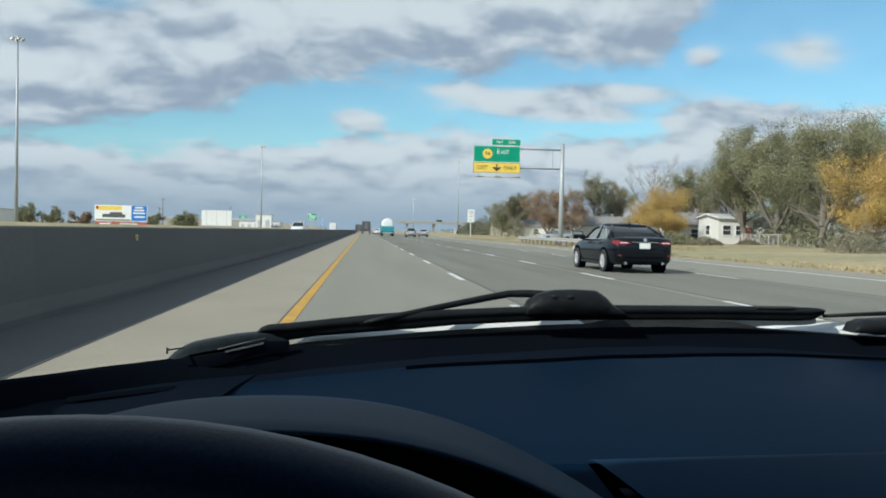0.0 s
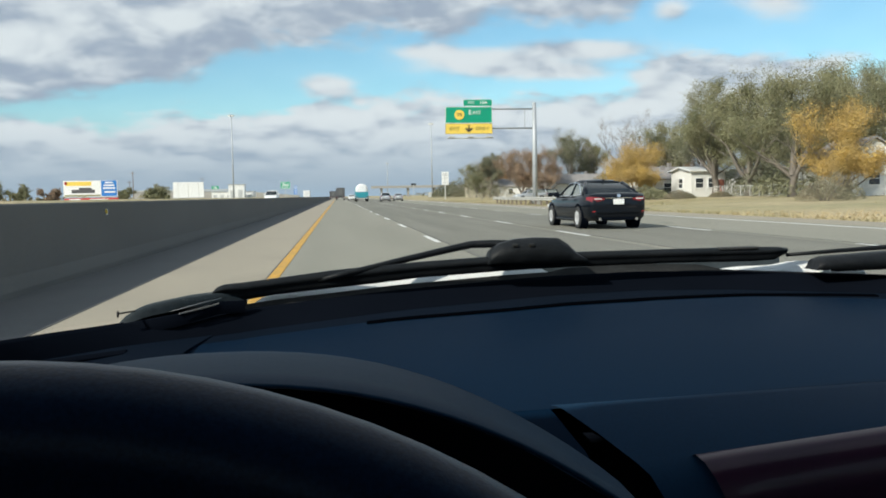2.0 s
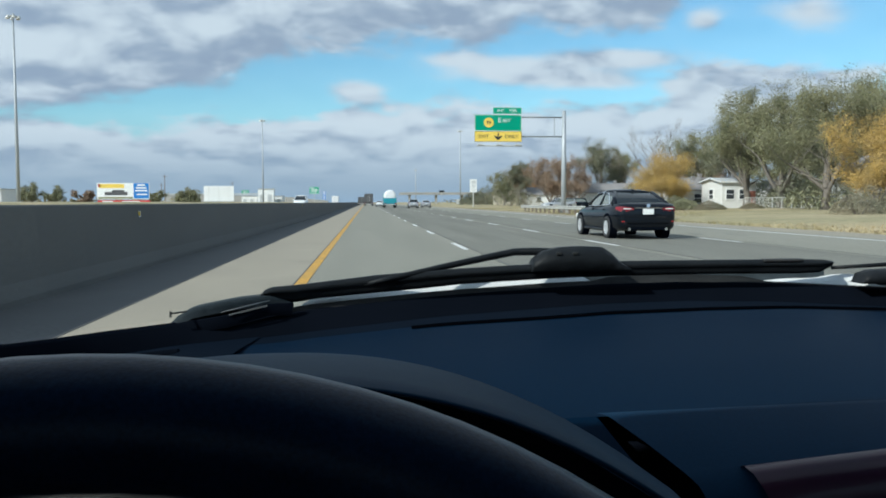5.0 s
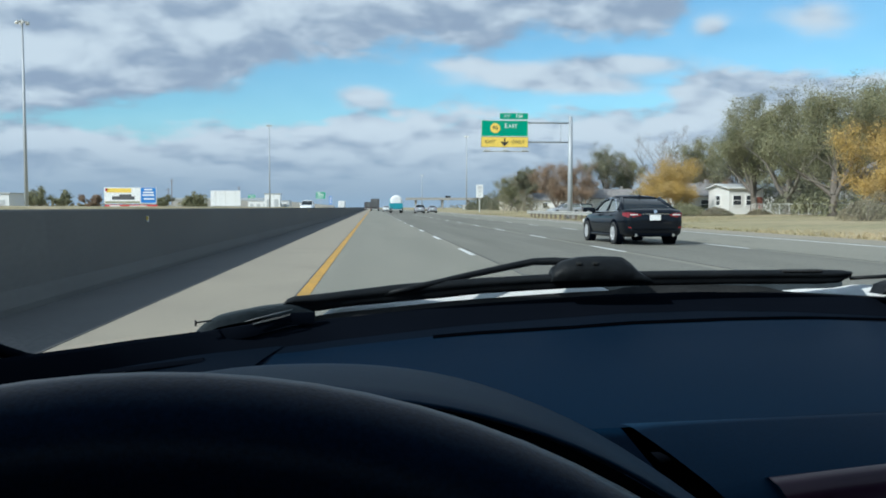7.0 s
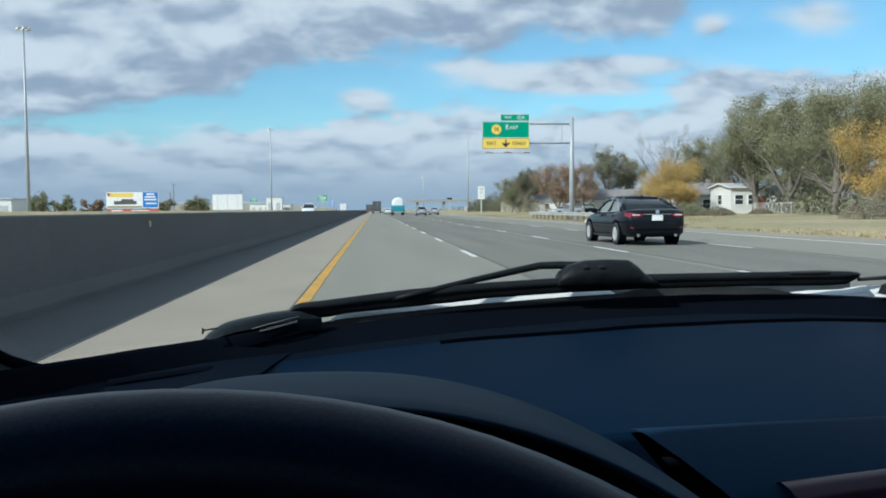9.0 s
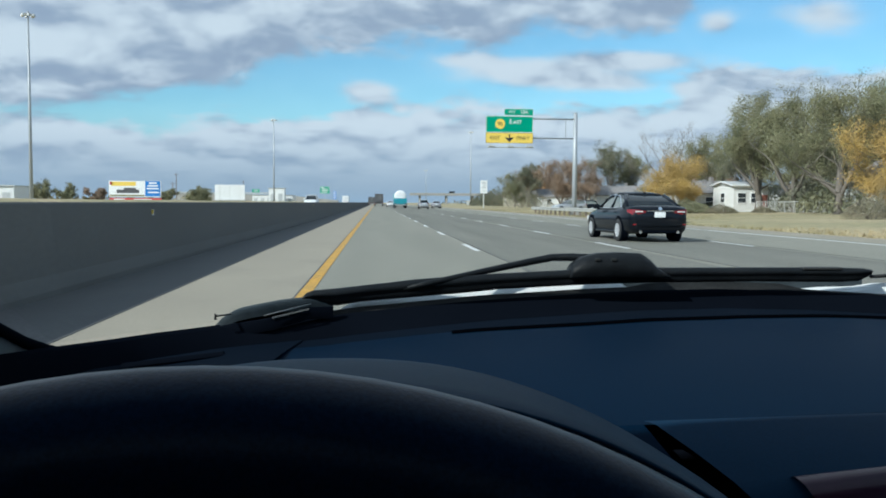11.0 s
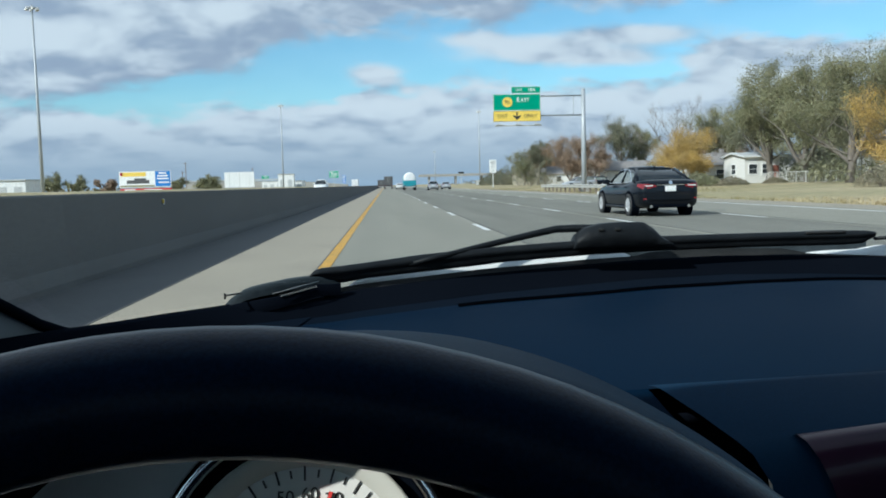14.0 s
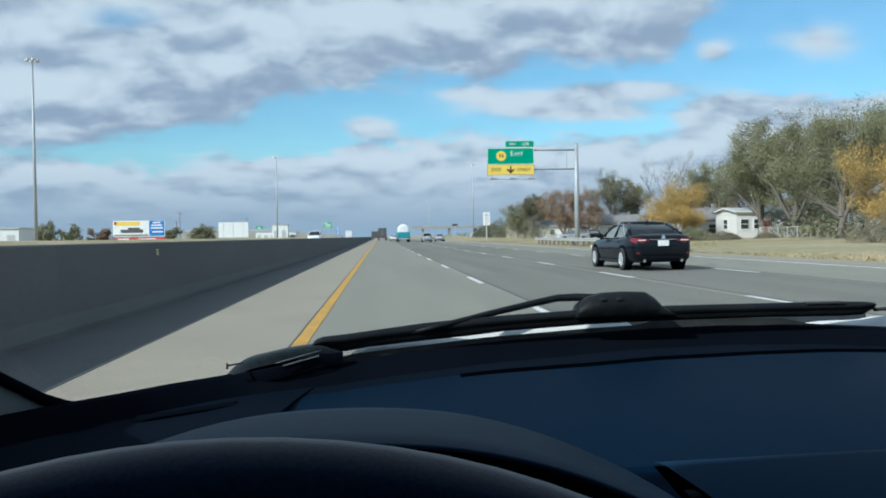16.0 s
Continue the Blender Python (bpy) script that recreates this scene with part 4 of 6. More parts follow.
def limb_paths(rng, base, d, length, radius, depth, out):
    """Grows a limb and its forks: lists of (points, radii)."""
    p, pts, rad = Vector(base), [Vector(base)], [radius]
    d = Vector(d)
    n = 3
    for i in range(n):
        d = (d + Vector((rng.uniform(-1, 1), rng.uniform(-1, 1), rng.uniform(-0.25, 0.75))) * 0.22).normalized()
        p = p + d * length / n
        pts.append(p.copy())
        rad.append(radius * (1 - 0.5 * (i + 1) / n))
    out.append((pts, rad, depth))
    if depth > 0:
        for k in range(rng.choice((2, 3, 3))):
            i = rng.choice((1, 2, 3, 3))
            side = Vector((rng.uniform(-1, 1), rng.uniform(-1, 1), rng.uniform(-0.1, 0.8))).normalized()
            limb_paths(rng, pts[i], (d + side * 0.95).normalized(), length * rng.uniform(0.55, 0.78), rad[i] * 0.62, depth - 1, out)


def leaf_mesh(name, c, u, v, w):
    """Many small bent leaf sprays as one mesh: middles and half axes."""
    n = len(c)
    verts = np.stack([c - u, c + v + w, c + u, c - v + w], axis=1).reshape(-1, 3)
    i = np.arange(n) * 4
    faces = np.stack([i, i + 1, i + 2, i, i + 2, i + 3], axis=1).reshape(-1)
    me = bpy.data.meshes.new(name)
    me.vertices.add(n * 4)
    me.vertices.foreach_set("co", verts.ravel())
    me.loops.add(n * 6)
    me.loops.foreach_set("vertex_index", faces)
    me.polygons.add(n * 2)
    me.polygons.foreach_set("loop_start", np.arange(n * 2) * 3)
    me.update(calc_edges=True)
    return me


def leaf_cloud(seed, ends, count, spread, size):
    """Small two-sided leaf sprays in clumps round the twig ends."""
    rs = np.random.RandomState(seed)
    e = np.array([tuple(p) for p in ends])
    c = e[rs.randint(0, len(e), count)] + rs.normal(0, 1, (count, 3)) * np.array([1, 1, 0.8]) * spread
    u = rs.normal(0, 1, (count, 3))
    u /= np.linalg.norm(u, axis=1)[:, None]
    v = np.cross(u, rs.normal(0, 1, (count, 3)))
    v /= np.linalg.norm(v, axis=1)[:, None]
    s = size * rs.uniform(0.5, 1.4, (count, 1))
    return leaf_mesh("crown", c, u * s, v * s * 0.5, np.cross(u, v) * 0.35 * s)


def tree(name, x, y, h, spread, leaf, label, leaves=5000, seed=1, trunk=0.30, size=0.16, depth=4, z=0.1, group="roadside trees", low=0.28, leader=False):
    rng = random.Random(seed)
    ob = thing(name, Matrix.Translation((x, y, z - 0.1)), label, "tree", group)
    out = []
    r = h * 0.028 * (trunk / 0.3)
    fork = h * low
    pts = [Vector((0, 0, 0)), Vector((rng.uniform(-0.1, 0.1), rng.uniform(-0.1, 0.1), fork * 0.5)), Vector((rng.uniform(-0.2, 0.2), rng.uniform(-0.2, 0.2), fork))]
    out.append((pts, [r * 1.35, r, r * 0.85], 9))
    n = 4 if leader else 8
    for k in range(n):
        a = 2 * math.pi * k / n + rng.uniform(-0.5, 0.5)
        tilt = (rng.uniform(0.25, 0.9) if k < 5 else rng.uniform(1.1, 1.9)) if k else 0.08
        d = Vector((math.cos(a) * tilt * spread / h * 1.6, math.sin(a) * tilt * spread / h * 1.6, 1.0)).normalized()
        limb_paths(rng, pts[2] - Vector((0, 0, fork * 0.25 * rng.random())), d, (h - fork) * (rng.uniform(0.40, 0.55) if k < 5 else rng.uniform(0.28, 0.36)), r * (0.6 if k < 5 else 0.4), depth - 1, out)
    if leader:
        for k in range(13):
            f = 0.22 + 0.72 * k / 12
            a = k * 2.4 + rng.uniform(-0.4, 0.4)
            reach = spread * 0.5 * (1.0 - 0.55 * f) * rng.uniform(0.45, 1.15)
            d = Vector((math.cos(a), math.sin(a), rng.uniform(0.3, 0.9))).normalized()
            limb_paths(rng, Vector((rng.uniform(-0.25, 0.25), rng.uniform(-0.25, 0.25), h * f * 0.9)), d, reach, r * 0.35 * (1.1 - f), 2, out)
        out.append(([Vector((0, 0, fork)), Vector((0.2, 0.1, h * 0.5)), Vector((-0.1, 0.2, h * 0.97))], [r * 0.85, r * 0.5, 0.03], 3))
    top = max(p.z for q, _, _ in out for p in q)
    k = h / top
    bm = bmesh.new()
    ends = []
    for q, rad, dep in out:
        q = [Vector((p.x, p.y, p.z * k)) for p in q]
        tube(bm, q, [max(v, 0.012) for v in rad], 7 if dep > 2 else (4 if dep > 0 else 3), cap=False)
        if dep <= 1:
            ends += q[1:]
    part("trunk", bm, "bark", ob, smooth=True)
    if leaves:
        near = y > 40 and group == "roadside trees"
        me = leaf_cloud(seed, ends, int(leaves * (4.8 if near else 1.6)), spread * 0.046, size * (0.38 if near else 0.75))
        me.materials.append(M[leaf])
        c = new("crown", me)
        c.parent = ob
    return ob


def twig_fuzz(rng, count, r, h, size):
    verts, faces = [], []
    for _ in range(count):
        a, q = rng.uniform(0, 6.283), math.sqrt(rng.random())
        top = (1 - q * q * 0.75) * h * (0.8 + 0.3 * noise.noise((math.cos(a) * 1.7, math.sin(a) * 1.7, q * 2)))
        c = Vector((math.cos(a) * q * r, math.sin(a) * q * r, top * (1 - 0.8 * rng.random() ** 2)))
        u = Vector((rng.uniform(-1, 1), rng.uniform(-1, 1), rng.uniform(0.0, 1.4))).normalized()
        v = u.orthogonal().normalized() * size * 0.28
        s = size * rng.uniform(0.6, 1.5)
        i = len(verts)
        verts += [c - u * s, c + v, c + u * s, c - v]
        faces += [(i, i + 1, i + 2), (i, i + 2, i + 3)]
    me = bpy.data.meshes.new("foliage")
    me.from_pydata([tuple(p) for p in verts], [], faces)
    return me


def shrub(x, y, r, h, leaf, label, count=1500, seed=1, size=0.12, z=0.0):
    rng = random.Random(seed)
    ob = thing("shrub", Matrix.Translation((x, y, z)), label, "shrub", "roadside shrubs")
    bm = bmesh.new()
    for _ in range(7):
        a = rng.uniform(0, 6.283)
        tube(bm, [(0.1 * math.cos(a), 0.1 * math.sin(a), -0.1), (0.3 * r * math.cos(a), 0.3 * r * math.sin(a), h * 0.4), (0.55 * r * math.cos(a), 0.55 * r * math.sin(a), h * 0.75)],
             [0.05, 0.035, 0.015], 4)
    part("stem", bm, "bark", ob)
    me = twig_fuzz(rng, count, r, h, size)
    me.materials.append(M[leaf])
    c = new("foliage", me)
    c.parent = ob
    return ob


GREEN, DARK, GOLD, RUST, ORANGE, BARE = "leaf_green", "leaf_dark", "leaf_yellow", "leaf_rust", "leaf_orange", None
L_GREEN = "tall cottonwood with thinning olive leaves on the verge"
L_DARK = "dense dark green tree behind the grass verge"
L_GOLD = "small tree in golden autumn leaf beside the houses"
L_RUST = "bushy tree with rusty brown leaves beside the houses"
L_ORANGE = "broad oak with orange-brown leaves beside the verge"
L_BARE = "leafless grey tree with fine bare twigs"
TREES = [
    # kind, x, y, height, spread, label, leaves, size
    (GREEN, 29.27, 175, 7.0, 7, L_GREEN, 4000, 0.22), (DARK, 30.45, 165, 9.0, 6, L_DARK, 3500, 0.22),
    (RUST, 33.43, 150, 9.0, 9, L_RUST, 6000, 0.22), (RUST, 36.88, 145, 9.2, 8, L_RUST, 5000, 0.22),
    (DARK, 45.76, 160, 13.6, 8, L_DARK, 5000, 0.24), (GREEN, 51.28, 165, 11.5, 7, L_GREEN, 4500, 0.24),
    (GOLD, 32.67, 88, 6.6, 8.6, L_GOLD, 8500, 0.15), (RUST, 46.69, 130, 14.0, 6, L_BARE, 700, 0.16),
    (GREEN, 52.24, 125, 12.0, 9, L_GREEN, 6000, 0.22), (GREEN, 39.67, 84, 12.4, 8, L_GREEN, 9000, 0.18),
    (GREEN, 40.25, 78, 12.2, 8, L_GREEN, 9000, 0.18), (DARK, 45.21, 98, 9.5, 7, L_DARK, 5000, 0.2),
    (GREEN, 36.79, 64, 11.0, 8.5, L_GREEN, 9000, 0.16), (DARK, 49.84, 92, 10.5, 8, L_DARK, 6000, 0.2),
    (GOLD, 37.66, 58, 7.4, 7.5, L_GOLD, 8500, 0.15), (GREEN, 47.77, 74, 12.5, 9, L_GREEN, 8000, 0.18),
    (GREEN, 65.82, 105, 14.5, 9, L_GREEN, 6000, 0.2), (DARK, 68.28, 118, 12.0, 9, L_DARK, 5000, 0.24),
    (RUST, 66.30, 160, 11.0, 10, L_RUST, 5000, 0.26), (GREEN, 48.87, 70, 11.5, 9, L_GREEN, 6000, 0.18),
    # further along the verge
    (ORANGE, 46, 236, 10.5, 12, L_ORANGE, 8000, 0.24), (RUST, 36, 205, 9.5, 8, L_BARE, 900, 0.18), (RUST, 42, 198, 10.5, 8, L_BARE, 900, 0.18),
    # passed already
    (GREEN, 34, 12, 11, 9, L_GREEN, 5000, 0.2), (GOLD, 31, -22, 9, 8, L_GOLD, 5000, 0.2), (DARK, 38, -38, 12, 9, L_DARK, 5000, 0.22),
    (RUST, 33, -55, 10, 9, L_RUST, 4500, 0.22), (DARK, 36, -98, 10, 9, L_DARK, 5000, 0.22), (RUST, 31, -112, 15, 14, L_BARE, 1500, 0.2),
    (RUST, 34, -150, 13, 10, L_BARE, 1000, 0.2), (RUST, 40, -165, 12, 10, L_BARE, 900, 0.2), (DARK, 38, -135, 9, 8, L_DARK, 4000, 0.22),
    (RUST, 30, -185, 13, 10, L_BARE, 900, 0.2), (RUST, 36, -205, 12, 10, L_BARE, 900, 0.2),
]
for i, (leaf, tx, ty, th, ts, lab, n, sz) in enumerate(TREES):
    tree("tree", tx, ty, th, ts, leaf, lab, n, 11 + i * 7, size=sz, low=0.10 if leaf in (RUST, GOLD) else 0.20, depth=5 if lab == L_BARE else 4,
         z=0.3, leader=leaf in (GREEN, DARK))
SHRUBS = [(29.85, 76, 1.6, 1.3), (31.46, 74, 1.5, 1.0), (35.48, 74, 1.2, 0.8), (29.80, 78, 1.5, 1.6), (29.11, 47, 1.7, 1.5),
          (31.90, 50, 1.6, 2.2), (26.13, 150, 4.0, 4.2), (29.66, 185, 4.5, 4.6), (27.30, 140, 3.0, 3.0), (33.20, 100, 2.0, 1.6),
          (30.89, 84, 1.5, 1.0)]
for i, (sx, sy, sr, sh) in enumerate(SHRUBS):
    shrub(sx, sy, sr, sh, "shrub" if i % 3 else "leaf_green", "low dry scrub on the grass verge", 4200, 50 + i, 0.07, z=0.25)
for i, (sx, sy, sr, sh) in enumerate([(33, 222, 6, 6.0), (38, 228, 6, 5.5), (31, 232, 5, 5.0)]):
    shrub(sx, sy, sr, sh, "leaf_dark", "dense green bush at the edge of the verge", 5000, 80 + i, 0.2, z=0.1)
for i in range(16):
    sy = 96 + 7 * i
    shrub(40 + 0.14 * (sy - 96) + 6 * (i % 2), sy, 4.6, 3.6 + (i * 37 % 5) * 0.5, ("leaf_green", "shrub", "leaf_rust")[i % 3], "tall unkempt hedge growing behind the houses", 3200, 120 + i, 0.2, z=0.2)
for i, (sx, sy) in enumerate(((40, 92), (44, 100), (38, 76), (42, 84), (47, 92), (35, 66))):
    shrub(sx + 4, sy, 4.2, 4.4, ("leaf_dark", "leaf_green")[i % 2], "dense undergrowth behind the roadside trees", 3600, 160 + i, 0.17, z=0.2)
# trees beyond the opposite carriageway
FAR = [(-99.84, 260, 7.5, 9), (-96.86, 270, 6.5, 8), (-85.31, 265, 5.2, 5), (-72.73, 300, 5.5, 6), (-57.07, 270, 6.0, 8), (-100.45, 240, 4.5, 6),
       (-102.37, 220, 5, 7), (-62.50, 310, 6, 8)]
for i, (tx, ty, th, ts) in enumerate(FAR):
    tree("tree", tx, ty, th, ts, "leaf_rust" if i % 3 == 2 else "leaf_green", "distant rounded tree beyond the opposite carriageway", 2600, 301 + i, size=0.3, group="distant trees", low=0.15, z=0.0)


def far_scrub():
    """Low woods and scrub along the horizon."""
    rng = random.Random(5)
    verts, faces = [], []
    for _ in range(9000):
        x = rng.choice((rng.uniform(70, 420), rng.uniform(-420, -90)))
        y = rng.uniform(240, 900)
        h = 1.5 + 4 * rng.random() * (0.4 + 0.6 * abs(noise.noise((x * 0.012, y * 0.012, 3))) * 2)
        c = Vector((x, y, rng.random() * h))
        s = rng.uniform(0.5, 1.4)
        i = len(verts)
        u = Vector((rng.uniform(-1, 1), rng.uniform(-1, 1), rng.uniform(-0.5, 1))).normalized()
        v = u.orthogonal().normalized() * s * 0.6
        verts += [c - u * s, c + v, c + u * s, c - v]
        faces += [(i, i + 1, i + 2), (i, i + 2, i + 3)]
    me = bpy.data.meshes.new("woodland")
    me.from_pydata([tuple(p) for p in verts], [], faces)
    me.materials.append(M["shrub"])
    tagged(new("woodland", me), "low brown scrub and woods along the horizon", "woods", kind="stuff")


far_scrub()


def grass_tufts():
    """Dry blades along the near verge."""
    rng = random.Random(9)
    verts, faces = [], []
    for _ in range(34000):
        y = 12 + 150 * rng.random() ** 1.6
        x = 17.0 + 16 * rng.random() ** 1.3
        g = 0.03 + min(0.35, max(0, x - 18) * 0.02)
        h = rng.uniform(0.02, 0.075) * (1.6 if noise.noise((x * 0.3, y * 0.2, 1)) > 0.15 else 0.8)
        a = rng.uniform(0, 3.14)
        w = rng.uniform(0.02, 0.06)
        dx, dy = math.cos(a) * w, math.sin(a) * w
        lx, ly = rng.uniform(-0.1, 0.1), rng.uniform(-0.1, 0.1)
        i = len(verts)
        verts += [(x - dx, y - dy, g - 0.05), (x + dx, y + dy, g - 0.05), (x + lx, y + ly, g + h)]
        faces.append((i, i + 1, i + 2))
    me = bpy.data.meshes.new("grass")
    me.from_pydata(verts, [], faces)
    me.materials.append(M["grass"])
    tagged(new("grass", me), "dry yellow grass tufts along the verge", "grass", kind="stuff")


grass_tufts()

# ---- signs, masts, rails ------------------------------------------------------


def plate(name, w, h, m, mat, parent, label="", r=0.06, t=0.02, border=None):
    """A sign plate with rounded corners in the x-z plane, its face to -y."""
    bm = bmesh.new()
    pts = []
    for cx, cz, a0 in ((w / 2 - r, h / 2 - r, 0), (-w / 2 + r, h / 2 - r, 90), (-w / 2 + r, -h / 2 + r, 180), (w / 2 - r, -h / 2 + r, 270)):
        pts += [(cx + r * math.cos(radians(a0 + k * 30)), cz + r * math.sin(radians(a0 + k * 30))) for k in range(4)]
    loft(bm, [[(x, 0, z) for x, z in pts], [(x, t, z) for x, z in pts]])
    ob = part(name, bm, mat, parent, label)
    ob.matrix_basis = m
    if border:
        bm = bmesh.new()
        k = 0.03 * min(w, h) if border != "thin" else 0.04
        inner = [(x * (1 - 2.6 * k / w), z * (1 - 2.6 * k / h)) for x, z in pts]
        outer = [(x * (1 - 0.9 * k / w), z * (1 - 0.9 * k / h)) for x, z in pts]
        a = [bm.verts.new((x, -0.004, z)) for x, z in outer]
        b = [bm.verts.new((x, -0.004, z)) for x, z in inner]
        for i in range(len(a)):
            j = (i + 1) % len(a)
            bm.faces.new((a[i], a[j], b[j], b[i]))
        o = part("border", bm, "sign_white" if border == "thin" else border, ob)
    return ob


def text_bars(parent, rows, mat, depth=0.004):
    """Writing that cannot be read, as plain bars: x, z, width, height."""
    for x, z, w, h in rows:
        o = part("bar", one_box((x, -depth, z), (w, 0.004, h)), mat, parent)


def gantry():
    y, x = 75.5, 18.14
    ob = thing("overhead_sign", Matrix.Translation((x, y, 0)), "cantilevered green and yellow overhead exit sign on a grey post", "road sign")
    top = 9.32
    part("post", one_tube([(0, 0, -0.2), (0, 0, top * 0.5), (0, 0, top)], [0.24, 0.21, 0.18], 20), "pole", ob, smooth=True)
    part("base", one_box((0, 0, 0.15), (0.9, 0.9, 0.5), bevel=0.04), "concrete", ob)
    part("cap", one_tube([(0, 0, top), (0, 0, top + 0.08)], [0.2, 0.08], 16), "pole", ob)
    cx = 12.00 - x
    for zz in (8.79, 7.04):
        part("arm", one_tube([(-0.1, 0, zz), (cx - 2.0, 0, zz)], 0.075, 12), "pole", ob, smooth=True)
    for k in range(5):
        xx = -0.9 - k * 1.5
        part("brace", one_tube([(xx, 0, 8.79), (xx, 0, 7.04)], 0.03, 6), "pole", ob) if k in (0, 3) else None
    zt, zm, zb = 8.99, 7.48, 6.53
    W = 4.32
    green = plate("panel", W, zt - zm, Matrix.Translation((cx, -0.32, (zt + zm) / 2)), "sign_green", ob, "green sign panel with white border", border="sign_white")
    yel = plate("panel", W, zm - zb - 0.01, Matrix.Translation((cx, -0.32, (zm + zb) / 2 - 0.005)), "sign_yellow", ob, "yellow exit-only sign panel", border="sign_black")
    tz = 9.33
    tab = plate("panel", 2.62, 0.58, Matrix.Translation((cx + 0.84, -0.32, tz)), "sign_green", ob, "green exit number panel", border="sign_white")
    words("lettering", "EXIT", 0.30, face_at(-0.62, -0.012, 0), "sign_white", tab)
    words("lettering", "10A", 0.44, face_at(0.50, -0.012, 0), "sign_white", tab)
    shield = part("route_marker", (lambda b: (disc(b, (0, 0, 0), 0.46, FACE, 0.02, 12), b)[1])(bmesh.new()), "sign_yellow", green, "round yellow route marker")
    shield.location = (-0.86, -0.014, 0.02)
    words("lettering", "96", 0.50, face_at(-0.86, -0.028, 0.02), "sign_black", green)
    words("lettering", "E", 0.60, face_at(0.12, -0.012, 0.22), "sign_white", green)
    words("lettering", "AST", 0.46, face_at(0.74, -0.012, 0.19), "sign_white", green)
    words("lettering", "EXIT", 0.46, face_at(-1.32, -0.012, 0), "sign_black", yel)
    words("lettering", "ONLY", 0.46, face_at(1.22, -0.012, 0), "sign_black", yel)
    bm = bmesh.new()
    pts = [(-0.06, 0.34), (0.06, 0.34), (0.06, -0.02), (0.34, 0.10), (0.34, -0.04), (0, -0.34), (-0.34, -0.04), (-0.34, 0.10), (-0.06, -0.02)]
    loft(bm, [[(a, -0.010, b) for a, b in pts], [(a, -0.004, b) for a, b in pts]])
    part("arrow", bm, "sign_black", yel, "black down arrow")
    part("lamp_rail", one_tube([(cx - 2.1, -1.0, zb - 0.42), (cx + 2.1, -1.0, zb - 0.42)], 0.05, 8), "steel", ob)
    for k in (-1.7, 0, 1.7):
        part("bracket", one_tube([(cx + k, -0.25, zb + 0.3), (cx + k, -0.3, zb - 0.36), (cx + k, -1.05, zb - 0.40)], 0.035, 6), "steel", ob)
        part("lamp_head", one_box((cx + k, -1.05, zb - 0.34), (0.55, 0.22, 0.12), bevel=0.02), "steel", ob)
    for k in (-1.5, 0, 1.5):
        part("stiffener", one_box((cx + k, -0.22, (zt + zb) / 2), (0.08, 0.14, zt - zb)), "steel", ob)


gantry()


def guardrail(x, y0, y1, label, marker=True, group="guard rails"):
    """A W-beam on posts; its end is sloped to the ground nowhere, but has a striped plate."""
    ob = thing("guard_rail", Matrix.Translation((x, y0, 0)), label, "guard rail", group)
    prof = [(-0.02, 0.42), (-0.09, 0.46), (-0.09, 0.51), (-0.02, 0.55), (-0.02, 0.60), (-0.09, 0.64), (-0.09, 0.69), (-0.02, 0.73)]
    bm = bmesh.new()
    n = max(2, int((y1 - y0) / 4))
    ring = lambda y: [(a, y, z) for a, z in prof] + [(a + 0.008, y, z) for a, z in reversed(prof)]
    loft(bm, [ring((y1 - y0) * i / n) for i in range(n + 1)])
    part("beam", bm, "steel", ob, "galvanised corrugated beam")
    first = None
    k = 0
    while k * 2.0 < y1 - y0:
        m = Matrix.Translation((0.14, k * 2.0 + 0.4, 0))
        if first is None:
            first = part("post", one_box((0, 0, 0.30), (0.16, 0.14, 0.82), bevel=0.01), "wood", ob, "weathered timber post")
            first.matrix_basis = m
        else:
            share("post", first, ob, m)
        k += 1
    if marker:
        pl = part("end_plate", one_box((-0.05, -0.05, 0.55), (0.36, 0.02, 0.45), bevel=0.004), "sign_yellow", ob, "striped yellow and black end plate")
        for j in range(3):
            bm = bmesh.new()
            zc = 0.40 + 0.15 * j
            loft(bm, [[(-0.23, yy, zc), (0.13, yy, zc - 0.13 + 0.05), (0.13, yy, zc - 0.13 + 0.12), (-0.23, yy, zc + 0.07)] for yy in (-0.067, -0.061)])
            part("stripe", bm, "sign_black", pl)
    return ob


guardrail(17.3, 46, 92, "galvanised guard rail on timber posts in front of the sign post")
guardrail(17.3, 256, 330, "long galvanised guard rail on timber posts at the open bend")
guardrail(17.3, -168, -118, "galvanised guard rail below the blank billboard")


def mast(x, y, h, label="tall pale high-mast light with a ring of lamps"):
    ob = thing("street_lamp", Matrix.Translation((x, y, 0)), label, "light mast", "high light masts")
    part("pole", one_tube([(0, 0, 0), (0, 0, h * 0.5), (0, 0, h)], [0.26, 0.19, 0.11], 14), "pole", ob, smooth=True)
    part("ring", one_tube([(0.6 * math.cos(a), 0.6 * math.sin(a), h - 0.4) for a in (2 * math.pi * k / 16 for k in range(17))], 0.05, 6), "steel", ob)
    for k in range(6):
        a = 2 * math.pi * k / 6
        lampo = part("lamp_head", one_tube([(0, 0, 0.12), (0, 0, 0.02), (0, 0, -0.25)], [0.08, 0.2, 0.26], 10), "steel", ob)
        lampo.location = (0.75 * math.cos(a), 0.75 * math.sin(a), h - 0.45)
        part("spoke", one_tube([(0, 0, h - 0.4), (0.7 * math.cos(a), 0.7 * math.sin(a), h - 0.4)], 0.035, 5), "steel", ob)
    return ob


mast(-46.87, 118, 26.46, "tall thin pale steel mast beyond the opposite carriageway")
mast(-31.07, 258, 26.30)
mast(25.63, 430, 18.0)
mast(34.0, 300, 27)
mast(-44, -112, 27)


